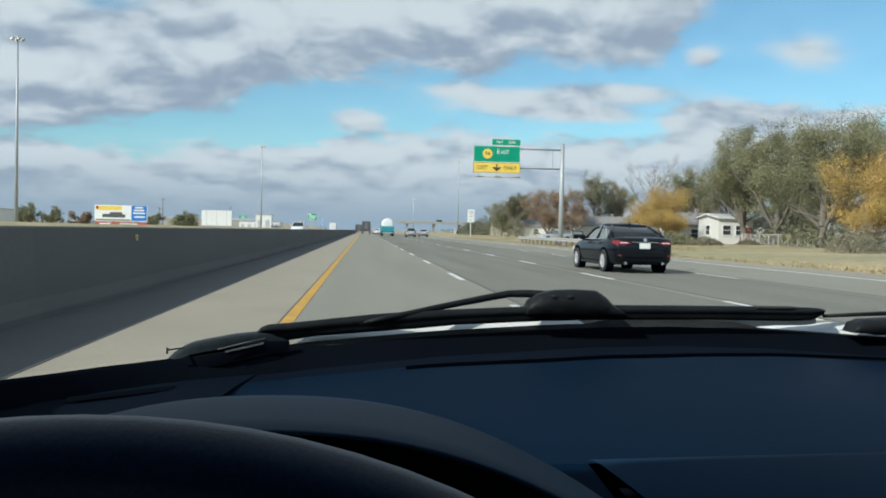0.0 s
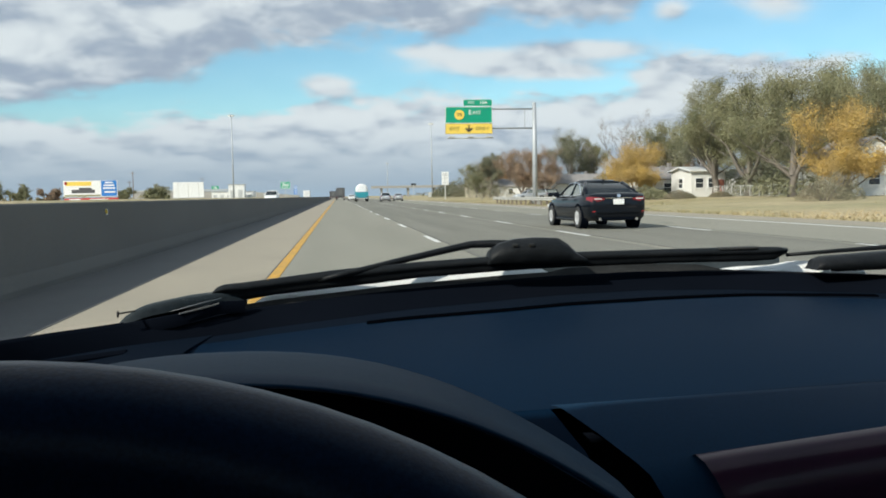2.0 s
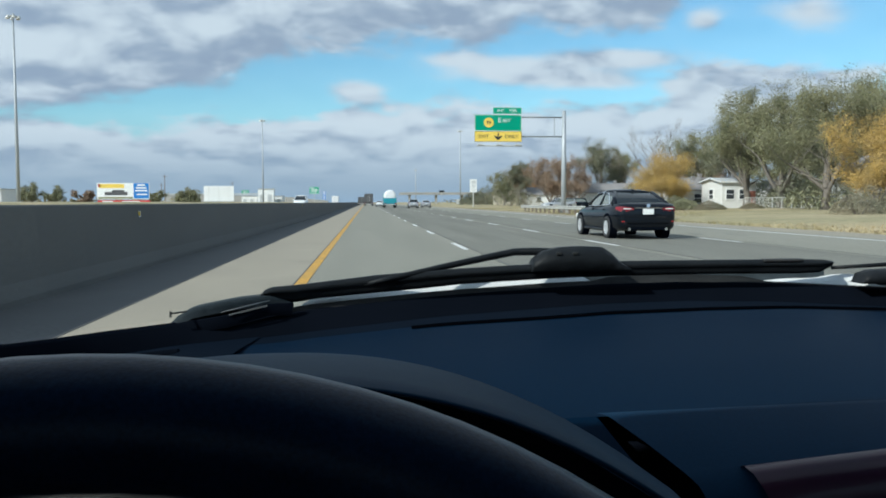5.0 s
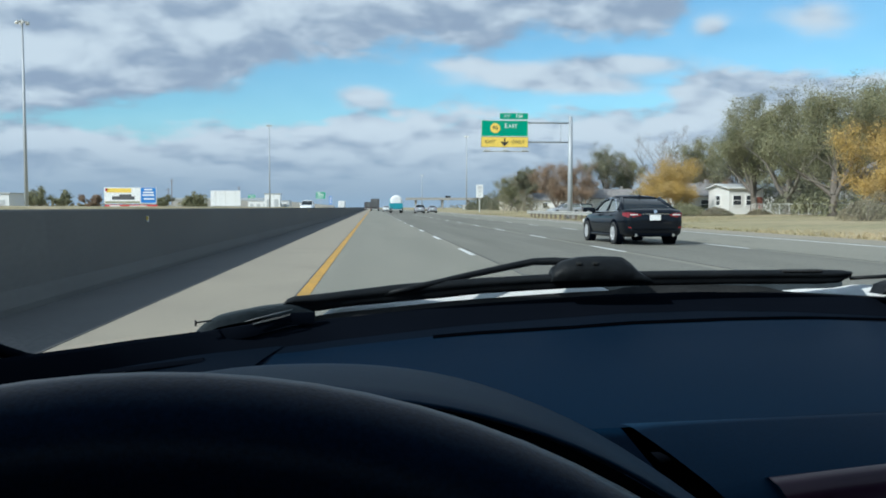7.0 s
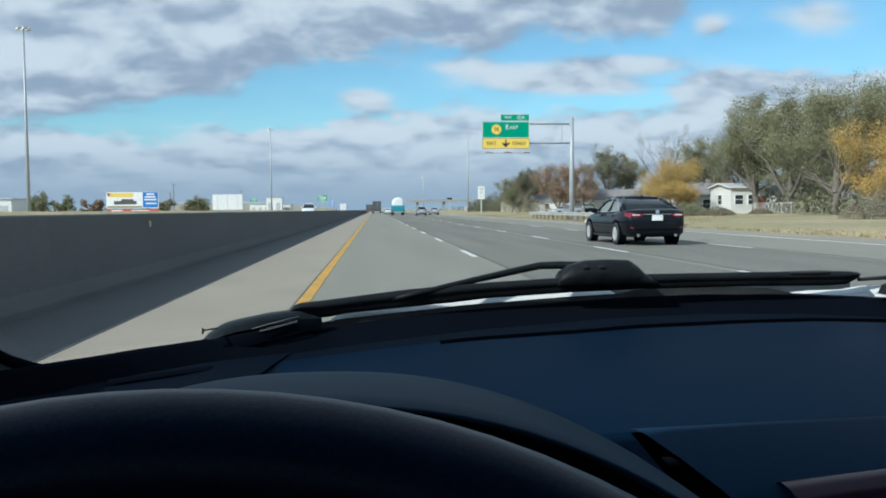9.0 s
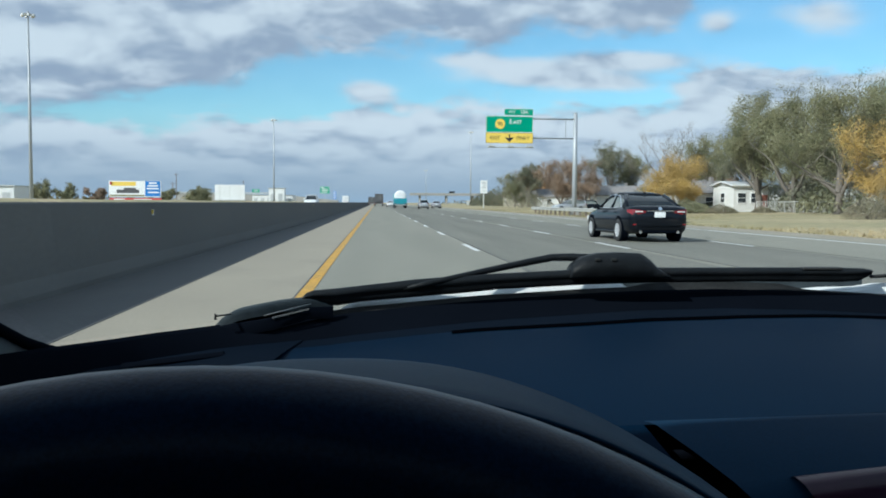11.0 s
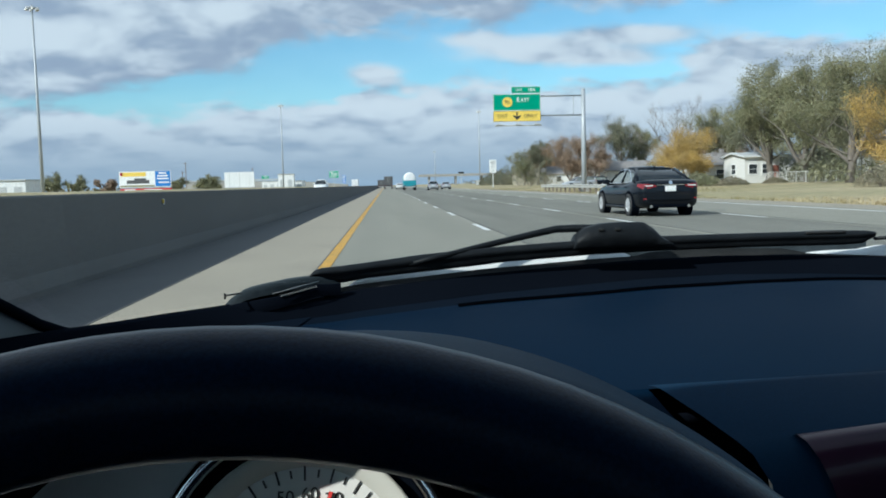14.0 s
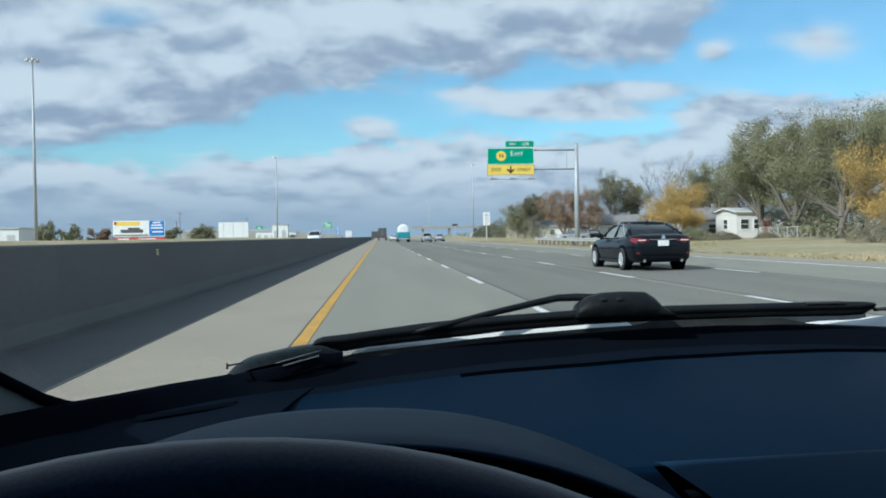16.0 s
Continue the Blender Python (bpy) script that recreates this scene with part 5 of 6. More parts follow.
def board(x, y, w, h, z, label, faces, posts=2, back=True):
    """A large hoarding on posts; faces: x, z, width, height, surface."""
    ob = thing("billboard", Matrix.Translation((x, y, 0)), label, "billboard")
    part("panel", one_box((0, 0, z + h / 2), (w, 0.35, h), bevel=0.03), faces[0], ob, "large flat panel")
    for k in range(posts):
        px = (k - (posts - 1) / 2) * w * 0.5
        part("post", one_tube([(px, 0.25, -0.3), (px, 0.25, z + h * 0.8)], 0.22, 10), "steel", ob)
    part("catwalk", one_box((0, -0.5, z - 0.12), (w, 0.8, 0.08)), "steel", ob)
    for fx, fz, fw, fh, mt in faces[1]:
        part("image_area", one_box((fx, -0.19, z + fz), (fw, 0.02, fh)), mt, ob)
    return ob


zb = 2.23
bigboard = board(-70.10, 250, 14.8, 4.6, zb, "printed billboard with a yellow, white and blue advertisement", ("sign_white", [
    (-3.2, 3.75, 7.0, 1.2, "sign_yellow"), (-2.0, 1.55, 6.4, 1.0, "dark_box"), (-1.4, 2.3, 3.4, 0.6, "dark_box"), (5.1, 2.35, 4.3, 4.4, "sign_blue"), (-2.2, 0.35, 9.8, 0.5, "leaf_green"),
    (-6.7, 3.9, 0.7, 0.9, "sign_red")]))
for bx, bz, bw in ((5.1, 4.0, 2.2), (5.1, 3.2, 3.0), (5.1, 2.4, 3.4), (5.3, 1.3, 3.0)):
    o = part("bar", one_box((bx, -0.215, zb + bz), (bw, 0.02, 0.42)), "sign_white", bigboard)
bl = board(-68.82, 246, 14.6, 0.9, zb - 1.3, "red and white advertising strip on a long fence panel", ("sign_red", [(-4.5, 0.45, 3.0, 0.5, "sign_white"), (2.0, 0.45, 5.0, 0.4, "sign_white")]))
board(-43.25, 252, 8.7, 4.5, 1.42 + 0.1, "pale blank back of a billboard on steel posts", ("white_paint", [(-2.9, 2.2, 0.12, 4.4, "steel"), (0, 2.2, 0.12, 4.4, "steel"), (2.9, 2.2, 0.12, 4.4, "steel")]))
# the blank electronic board, passed already
eb = thing("billboard", Matrix.Translation((21.5, -138, 0)), "blank dark electronic message board on a grey column", "billboard")
part("column", one_tube([(0, 0.3, -0.2), (0, 0.3, 5.0)], [0.36, 0.32], 16), "pole", eb, smooth=True)
part("frame", one_box((0, 0, 6.2), (8.7, 0.7, 2.5), bevel=0.06), "dark_box", eb, "black outer frame")
part("screen", one_box((0, -0.36, 6.2), (7.5, 0.03, 2.0), bevel=0.01), "sign_back", eb, "blank grey screen")
part("catwalk", one_box((0, 0.6, 4.8), (8.2, 0.7, 0.08)), "steel", eb)


def green_sign(x, y, z, w, h, label, lines, mat="sign_green", legs=2):
    ob = thing("road_sign", Matrix.Translation((x, y, 0)), label, "road sign")
    p = plate("panel", w, h, Matrix.Translation((0, 0, z + h / 2)), mat, ob, border="sign_white")
    text_bars(p, lines, "sign_white", 0.012)
    for k in range(legs):
        xx = (k - (legs - 1) / 2) * w * 0.55
        part("post", one_tube([(xx, 0.12, -0.2), (xx, 0.12, z + h * 0.9)], 0.11, 8), "steel", ob)
    return ob


green_sign(-26.39, 434, 5.46, 4.9, 3.6, "green direction sign with white lines of writing on posts", [
    (-1.2, 1.2, 1.6, 0.4), (0.2, 0.5, 3.2, 0.4), (0, -0.3, 3.4, 0.4), (-1.4, -1.2, 0.6, 0.5), (-0.3, -1.2, 0.6, 0.5), (0.8, -1.2, 0.6, 0.5)], legs=1)
green_sign(-90.55, 640, 7.90, 5.5, 2.6, "small far green direction sign above the bend", [(0, 0.4, 3.4, 0.4), (0, -0.5, 2.6, 0.4)])
sp = green_sign(20.69, 160, 2.96, 1.35, 2.5, "white speed sign with dark numbers 60 and 40 on a post", [], "sign_white", 1)
zs = 2.96
words("lettering", "60", 0.62, face_at(0, -0.042, zs + 1.25), "sign_back", sp)
words("lettering", "40", 0.50, face_at(0, -0.042, zs + 0.42), "sign_back", sp)
part("bar", one_box((0, -0.036, zs + 2.1), (0.8, 0.03, 0.12)), "sign_back", sp)
part("bar", one_box((0, -0.036, zs + 1.85), (0.8, 0.03, 0.12)), "sign_back", sp)
green_sign(-27.5, 560, 3.0, 2.0, 5.5, "tall blue services sign with white symbols beside the bend", [(0, 2.0, 1.4, 0.5), (0, 0.9, 1.2, 0.7), (0, -0.4, 1.4, 0.4), (0, -1.6, 0.9, 0.9)], "sign_blue", 1)
# route marker post, passed already
rm = thing("road_sign", Matrix.Translation((17.6, -80, 0)), "stacked blue, white and yellow route markers on a steel post", "road sign")
part("post", one_tube([(0, 0.06, -0.2), (0, 0.06, 4.4)], 0.045, 8), "steel", rm)
p = plate("panel", 0.62, 0.30, Matrix.Translation((0, 0, 4.25)), "sign_blue", rm, border="sign_white")
text_bars(p, [(0, 0, 0.44, 0.1)], "sign_white", 0.012)
p = plate("panel", 0.80, 0.76, Matrix.Translation((0, 0, 3.66)), "sign_blue", rm, "blue interstate shield", r=0.2, border="sign_white")
part("stripe", one_box((0, -0.012, 0.28), (0.62, 0.006, 0.14)), "sign_red", p)
words("lettering", "135", 0.36, face_at(0, -0.012, -0.04), "sign_white", p)
p = plate("panel", 0.42, 0.40, Matrix.Translation((0, 0, 3.02)), "sign_white", rm, "white shield", r=0.1)
words("lettering", "81", 0.28, face_at(0, -0.012, 0), "sign_black", p)
p = plate("panel", 0.44, 0.44, Matrix.Translation((0, 0, 2.54)), "sign_yellow", rm, "yellow state marker", r=0.2)
words("lettering", "15", 0.22, face_at(0, -0.012, 0), "sign_black", p)
# solar panel on a pole and a control cabinet at the bend
so = thing("solar_panel", Matrix.Translation((30, 330, 0)), "dark tilted solar panel on a thin pole", "solar panel")
part("pole", one_tube([(0, 0, -0.1), (0, 0, 5.2)], 0.08, 8), "steel", so)
part("panel", one_box((0, 0, 5.3), (2.2, 1.3, 0.06), pose(0, 0, 0, 35)), "car_glass", so)
cb = thing("control_cabinet", Matrix.Translation((33.0, 298, 0)), "grey metal control cabinet beside the light mast", "cabinet")
part("body", one_box((0, 0, 1.0), (1.2, 0.8, 2.0), bevel=0.04), "sign_back", cb)
part("door", one_box((0, -0.41, 1.0), (1.0, 0.03, 1.7), bevel=0.01), "steel", cb)


def utility_pole(x, y, h):
    ob = thing("utility_pole", Matrix.Translation((x, y, 0)), "plain weathered timber utility pole", "utility pole", "utility poles")
    part("pole", one_tube([(0, 0, -0.2), (0, 0, h)], [0.17, 0.11], 8), "wood", ob)
    part("crossarm", one_box((0, 0, h - 0.7), (1.9, 0.1, 0.12)), "wood", ob)
    for k in (-0.8, 0, 0.8):
        part("insulator", one_tube([(k, 0, h - 0.64), (k, 0, h - 0.5)], [0.04, 0.03], 6), "sign_back", ob)


for ux, uy, uh in ((44, 248, 9), (52, 300, 11), (-70, 300, 11), (-78.30, 330, 8.5), (-62.37, 400, 11)):
    utility_pole(ux, uy, uh)


def chain_fence():
    ob = thing("chain_fence", Matrix.Translation((0, 0, 0)), "low grey chain-link fence along the gardens", "fence")
    a, b = Vector((42.61, 66, 0.3)), Vector((36.67, 78, 0.3))
    n = 13
    bmp = None
    for i in range(n + 1):
        p = a.lerp(b, i / n)
        if bmp is None:
            bmp = part("post", one_tube([(0, 0, 0), (0, 0, 1.15)], 0.035, 6), "steel", ob)
            bmp.location = p
        else:
            share("post", bmp, ob, Matrix.Translation(p))
    part("rail", one_tube([a + Vector((0, 0, 1.13)), b + Vector((0, 0, 1.13))], 0.022, 6), "steel", ob)
    bm = bmesh.new()
    d = (b - a)
    L_ = d.length
    k = 0
    while k * 0.16 < L_ + 1.1:
        for s in (1, -1):
            s0, s1 = k * 0.16, k * 0.16 - 1.1
            if s < 0:
                s0, s1 = s1, s0
            q0 = a + d * (max(0, min(L_, s0)) / L_)
            q1 = a + d * (max(0, min(L_, s1)) / L_) + Vector((0, 0, 1.1))
            tube(bm, [q0, q1], 0.004, 3, cap=False)
        k += 1
    part("mesh", bm, "steel", ob, "grey chain-link mesh")


chain_fence()

# ---- houses and far buildings --------------------------------------------------


def house(x, y, w, d, h, roof_h, turn, wall, roof, label, windows=2, door=True):
    """A small gabled house: ridge along its local x, front to -y."""
    ob = thing("house", pose(x, y, 0.1, 0, 0, turn), label, "house", "roadside houses")
    bm = bmesh.new()
    loft(bm, [[(sx, -d / 2, -0.3), (sx, d / 2, -0.3), (sx, d / 2, h), (sx, 0, h + roof_h), (sx, -d / 2, h)] for sx in (-w / 2, w / 2)])
    part("wall", bm, wall, ob)
    for s in (-1, 1):
        bm = bmesh.new()
        e = 0.35
        sl = roof_h / (d / 2)
        loft(bm, [[(sx, s * (d / 2 + e), h - e * sl + 0.02), (sx, 0, h + roof_h + 0.02), (sx, 0, h + roof_h + 0.16), (sx, s * (d / 2 + e), h - e * sl + 0.16)] for sx in (-w / 2 - e, w / 2 + e)])
        part("roof", bm, roof, ob)
    part("chimney", one_box((w * 0.2, 0.3, h + roof_h + 0.2), (0.45, 0.45, 0.9), bevel=0.02), "shingle", ob)
    def window(m):
        o = part("window", one_box((0, 0, 0), (1.0, 0.08, 1.2)), "sign_white", ob, "white window frame")
        o.matrix_basis = m
        for k in (-0.26, 0.26):
            part("pane", one_box((0, -0.045, k), (0.84, 0.02, 0.46)), "pane", o)
    for k in range(windows):
        xx = -w / 2 + w * (k + 0.6) / (windows + 0.6)
        window(Matrix.Translation((xx, -d / 2 - 0.02, h * 0.58)))
    for s in (-1, 1):
        window(Matrix.Translation((s * (w / 2 + 0.02), 0, h * 0.58)) @ Matrix.Rotation(radians(90 * s), 4, "Z"))
    if door:
        o = part("door", one_box((w * 0.36, -d / 2 - 0.03, 1.05), (0.9, 0.08, 2.05)), "door", ob, "painted front door")
        part("handle", one_tube([(w * 0.36 + 0.35, -d / 2 - 0.1, 1.0), (w * 0.36 + 0.25, -d / 2 - 0.1, 1.0)], 0.02, 6), "chrome", o)
    return ob


HOUSES = [
    (43.96, 150, 8.5, 7, 2.6, 1.6, -6, "siding", "shingle", "small white house with a grey shingle roof"),
    (37.44, 168, 9, 7, 2.4, 1.4, -8, "siding", "shingle", "small white house half hidden by shrubs"),
    (39.45, 88, 3.8, 5.0, 3.0, 0.4, 2, "siding", "white_paint", "white flat-roofed house behind the tall trees"),
    (37.50, 96, 6, 6.5, 2.3, 1.0, -4, "siding", "shingle", "low white house behind the golden tree"),
    (40.6, 101, 5.5, 6, 2.6, 1.2, 3, "siding", "shingle", "small white house partly hidden behind tree trunks"),
    (50.5, 99, 6.5, 6, 2.3, 1.1, 8, "siding", "shingle", "white house in the shade of tall cottonwoods"),
    (43.35, 66, 8, 6.5, 2.9, 2.0, 80, "siding", "shingle", "white house beside the chain-link fence"),
    (38, 212, 10, 7, 2.6, 1.6, 0, "siding_tan", "shingle", "low tan house behind dense bushes"),
    (33, -10, 10, 8, 3.0, 2.4, 75, "siding", "shingle_red", "white cottage with a brown shingle roof and red door"),
    (34, -40, 11, 8, 2.8, 1.6, 0, "siding", "shingle", "long white house beside parked cars"),
    (36, -120, 9, 8, 3.2, 2.6, 70, "siding", "shingle", "white gabled house under tall bare trees"),
    (40, -175, 10, 7, 2.6, 1.4, 5, "siding_tan", "shingle", "low tan shed-like house under bare trees"),
]
for args in HOUSES:
    house(*args)


def block(x, y, w, d, h, label, mat="white_paint", bays=6):
    ob = thing("warehouse", Matrix.Translation((x, y, -0.1)), label, "building", "far buildings")
    part("wall", one_box((0, 0, h / 2), (w, d, h)), mat, ob)
    part("roof", one_box((0, 0, h + 0.15), (w + 0.8, d + 0.8, 0.3)), "sign_back", ob)
    for k in range(bays):
        part("door", one_box((-w / 2 + w * (k + 0.5) / bays, -d / 2 - 0.04, h * 0.35), (w / bays * 0.5, 0.1, h * 0.6)), "sign_back", ob)


block(-62.28, 520, 24, 20, 5.0, "long white warehouse far beyond the bend")
block(160, 700, 60, 30, 7.0, "long white warehouse on the far plain", bays=8)
block(-58.24, 500, 9, 8, 9.0, "white tank-like building far beyond the bend", bays=2)
block(-99.83, 235, 8, 10, 4.8, "pale shed beyond the opposite carriageway", bays=2)


def overpass():
    y = 690
    ob = thing("overpass", Matrix.Translation((0, y, 0)), "pale concrete overpass on piers far ahead", "bridge")
    part("deck", one_box((130, 0, 7.6), (205, 11, 1.1)), "concrete", ob)
    part("parapet", one_box((130, -5.4, 8.6), (205, 0.3, 0.9)), "concrete", ob, "concrete parapet")
    first = None
    for k in range(9):
        m = Matrix.Translation((36 + 22 * k, 0, 0))
        if first is None:
            first = part("pier", one_box((0, 0, 3.4), (1.6, 7, 7.2), bevel=0.1), "concrete", ob)
            first.matrix_basis = m
        else:
            share("pier", first, ob, m)
    bm = bmesh.new()
    loft(bm, [[(231, -14, -0.2), (231, 14, -0.2), (231, 6, 8.0), (231, -6, 8.0)], [(420, -10, -0.2), (420, 10, -0.2), (420, 6, 2.0), (420, -6, 2.0)]])
    part("embankment", bm, "grass", ob, "grassed embankment")


overpass()
# a low earth bank and flyover beyond the opposite carriageway
bk = thing("flyover", Matrix.Translation((-70, 560, 0)), "long pale flyover ramp far beyond the bend", "bridge")
bm = bmesh.new()
loft(bm, [[(-60, -5, -0.2), (-60, 5, -0.2), (-60, 5, 6.4), (-60, -5, 6.4)], [(10, -5, -0.2), (10, 5, -0.2), (10, 5, 5.5), (10, -5, 5.5)], [(45, -5, -0.2), (45, 5, -0.2), (45, 5, 2.2), (45, -5, 2.2)]])
part("ramp", bm, "concrete", bk)
part("parapet", one_box((-25, -5.2, 6.6), (70, 0.3, 0.9)), "sign_back", bk)

# ---- vehicles ------------------------------------------------------------------


def section(y, zb, zt, hw):
    half = [(0.0, zb), (hw * 0.84, zb), (hw * 0.97, zb + 0.10), (hw, zb + (zt - zb) * 0.50), (hw * 0.985, zt - 0.14), (hw * 0.93, zt - 0.04), (hw * 0.6, zt - 0.005), (0.0, zt)]
    return [(x, y, z) for x, z in half] + [(-x, y, z) for x, z in reversed(half[1:-1])]


def road_wheel(parent, x, y, r, w, side):
    bm = bmesh.new()
    prof = [(r * 0.62, -w / 2), (r * 0.93, -w / 2), (r, -w / 2 + 0.03), (r, w / 2 - 0.03), (r * 0.93, w / 2), (r * 0.62, w / 2)]
    loft(bm, [[(a, q * math.cos(t), r + q * math.sin(t)) for q, a in prof] for t in (2 * math.pi * k / 28 for k in range(29))], caps=False)
    bmesh.ops.remove_doubles(bm, verts=bm.verts, dist=1e-5)
    wh = part("wheel", bm, "rubber", parent, "black tyre", smooth=True)
    wh.location = (x, y, 0)
    bm = bmesh.new()
    for k in range(10):
        q = box(bm, (0, 0, r * 0.36), (0.03, 0.055, r * 0.5))
        bmesh.ops.rotate(bm, cent=(0, 0, 0), matrix=Matrix.Rotation(2 * math.pi * k / 10, 3, "X"), verts=q)
    bmesh.ops.translate(bm, vec=(side * (w / 2 - 0.02), 0, r), verts=bm.verts)
    disc(bm, (side * (w / 2 - 0.03), 0, r), r * 0.2, Matrix.Rotation(radians(90), 4, "Y"), 0.04, 16)
    tube(bm, [(side * (w / 2 - 0.02), r * 0.61 * math.cos(t), r + r * 0.61 * math.sin(t)) for t in (2 * math.pi * k / 28 for k in range(29))], 0.02, 6, cap=False)
    part("rim", bm, "alloy", wh, "bright alloy rim")
    bm = bmesh.new()
    disc(bm, (side * (w / 2 - 0.06), 0, r), r * 0.62, Matrix.Rotation(radians(90), 4, "Y"), 0.02, 20)
    part("brake", bm, "dash_black", wh)


def sedan(x, y, turn, paint, label, tall=0.0, group="traffic ahead", wagon=False):
    """A saloon car or, with wagon, a taller estate; its rear at y, nose to +y."""
    ob = thing("car", pose(x, y, 0, 0, 0, turn), label, "car", group)
    t = tall
    st = [(0.0, 0.42, 0.92 + t, 0.70), (0.05, 0.32, 1.00 + t, 0.80), (0.22, 0.26, 1.06 + t, 0.875), (0.9, 0.22, 1.04 + t, 0.905), (1.5, 0.20, 0.99 + t, 0.91), (3.1, 0.20, 0.96 + t, 0.91),
          (3.9, 0.20, 0.92 + t, 0.90), (4.5, 0.24, 0.80 + t, 0.85), (4.80, 0.30, 0.70 + t, 0.76), (4.9, 0.40, 0.60 + t, 0.66)]
    bm = bmesh.new()
    loft(bm, [section(*s) for s in st])
    body = part("body", bm, paint, ob, smooth=True)
    if wagon:
        gs = [(0.12, 0.98 + t, 0.80), (0.38, 1.50 + t, 0.66), (1.4, 1.56 + t, 0.67), (2.6, 1.50 + t, 0.65), (3.5, 0.96 + t, 0.74)]
    else:
        gs = [(0.50, 1.03 + t, 0.70), (1.30, 1.38 + t, 0.575), (2.05, 1.445 + t, 0.585), (2.65, 1.40 + t, 0.57), (3.60, 0.94 + t, 0.74)]
    def ring(yy, zr, hwr):
        zb = 0.90 + t
        hb = 0.80
        return [(-hb, yy, zb), (-hwr - (hb - hwr) * 0.12, yy, zr - (zr - zb) * 0.10), (-hwr * 0.88, yy, zr), (hwr * 0.88, yy, zr), (hwr + (hb - hwr) * 0.12, yy, zr - (zr - zb) * 0.10), (hb, yy, zb)]
    bm = bmesh.new()
    loft(bm, [ring(*g) for g in gs])
    part("glasshouse", bm, "car_glass", ob, "dark tinted glass", smooth=True)
    def glass_x(yy, z):
        """The half width of the glasshouse at a length and height."""
        zr, q = table(yy, [(g[0], g[1]) for g in gs]), table(yy, [(g[0], g[2]) for g in gs])
        zb = 0.90 + t
        edge_z, edge_x = zr - (zr - zb) * 0.10, q + (0.80 - q) * 0.12
        return 0.80 + (edge_x - 0.80) * (z - zb) / max(0.05, edge_z - zb)
    for s in (-1, 1):
        for ya, yb in ((gs[1][0] - 0.12, 1.93), (2.08, gs[3][0] + 0.42)):
            bm = bmesh.new()
            rows = []
            for k in range(5):
                yy = ya + (yb - ya) * k / 4
                zr = table(yy, [(g[0], g[1]) for g in gs])
                lo = 0.965 + t
                hi = max(lo + 0.02, zr - (zr - 0.9 - t) * 0.10 - 0.075)
                rows.append([(s * (glass_x(yy, z) + 0.008), yy, z) for z in (lo, lo + (hi - lo) * 0.5, hi)])
            loft(bm, rows, closed=False)
            part("side_infill", bm, "side_glass", ob, "side window with the pale interior showing", smooth=True)
    bm = bmesh.new()
    rf = [g for g in gs[1:4]]
    loft(bm, [[(-q * 1.0, yy, zz - 0.03), (-q * 0.86, yy, zz + 0.012), (0, yy, zz + 0.03), (q * 0.86, yy, zz + 0.012), (q * 1.0, yy, zz - 0.03), (0, yy, zz - 0.02)] for yy, zz, q in rf])
    part("roof", bm, paint, ob, smooth=True)
    for s in (-1, 1):
        part("pillar", one_tube([(s * 0.79, gs[0][0] + 0.12, gs[0][1] - 0.05), (s * gs[1][2] * 1.0, gs[1][0], gs[1][1] - 0.02)], [0.085, 0.06], 8), paint, ob, smooth=True)
        part("pillar", one_tube([(s * 0.80, gs[4][0] - 0.05, gs[4][1] - 0.03), (s * gs[3][2] * 1.0, gs[3][0], gs[3][1] - 0.02)], [0.04, 0.035], 8), paint, ob, smooth=True)
        part("pillar", one_tube([(s * 0.825, 2.0, 0.95 + t), (s * 0.60, 2.0, gs[2][1] - 0.05)], 0.03, 6), paint, ob)
        part("window_trim", one_tube([(s * 0.83, 0.95, 1.0 + t), (s * 0.70, 1.45, 1.33 + t), (s * 0.655, 2.05, 1.39 + t), (s * 0.68, 2.6, 1.34 + t), (s * 0.82, 3.35, 0.97 + t), (s * 0.86, 2.0, 0.965 + t), (s * 0.83, 0.95, 1.0 + t)], 0.012, 5), "chrome", ob, "bright window trim")
        mir = part("mirror", one_box((s * 0.98, 3.0, 1.02 + t), (0.20, 0.10, 0.15), bevel=0.04), paint, ob)
        for yy in (1.35, 2.55):
            part("door_handle", one_box((s * 0.915, yy, 0.86 + t), (0.03, 0.16, 0.03), bevel=0.008), paint, ob)
        part("sill", one_box((s * 0.90, 2.35, 0.27), (0.05, 2.0, 0.07), bevel=0.02), paint, ob)
        bm = bmesh.new()
        loft(bm, [[(s * 0.42, -0.012, 0.86 + t), (s * 0.42, -0.012, 0.90 + t), (s * 0.42, 0.05, 0.90 + t), (s * 0.42, 0.05, 0.86 + t)],
                  [(s * 0.66, -0.005, 0.80 + t), (s * 0.66, 0.0, 0.94 + t), (s * 0.66, 0.10, 0.94 + t), (s * 0.66, 0.10, 0.80 + t)],
                  [(s * 0.80, 0.05, 0.80 + t), (s * 0.80, 0.06, 0.95 + t), (s * 0.78, 0.15, 0.95 + t), (s * 0.78, 0.15, 0.80 + t)],
                  [(s * 0.895, 0.24, 0.87 + t), (s * 0.890, 0.24, 0.94 + t), (s * 0.84, 0.26, 0.94 + t), (s * 0.84, 0.26, 0.87 + t)]])
        tl = part("tail_light", bm, "tail_red", ob, "red tail light")
        part("lamp_strip", one_box((s * 0.62, -0.012, 0.885 + t), (0.22, 0.02, 0.025)), "sign_white", tl, "pale lens strip")
        part("reflector", one_box((s * 0.70, 0.035, 0.52), (0.16, 0.06, 0.035)), "tail_red", ob, "small red reflector")
        part("exhaust", one_tube([(s * 0.55, 0.02, 0.30), (s * 0.55, 0.30, 0.30)], 0.045, 10), "chrome", ob)
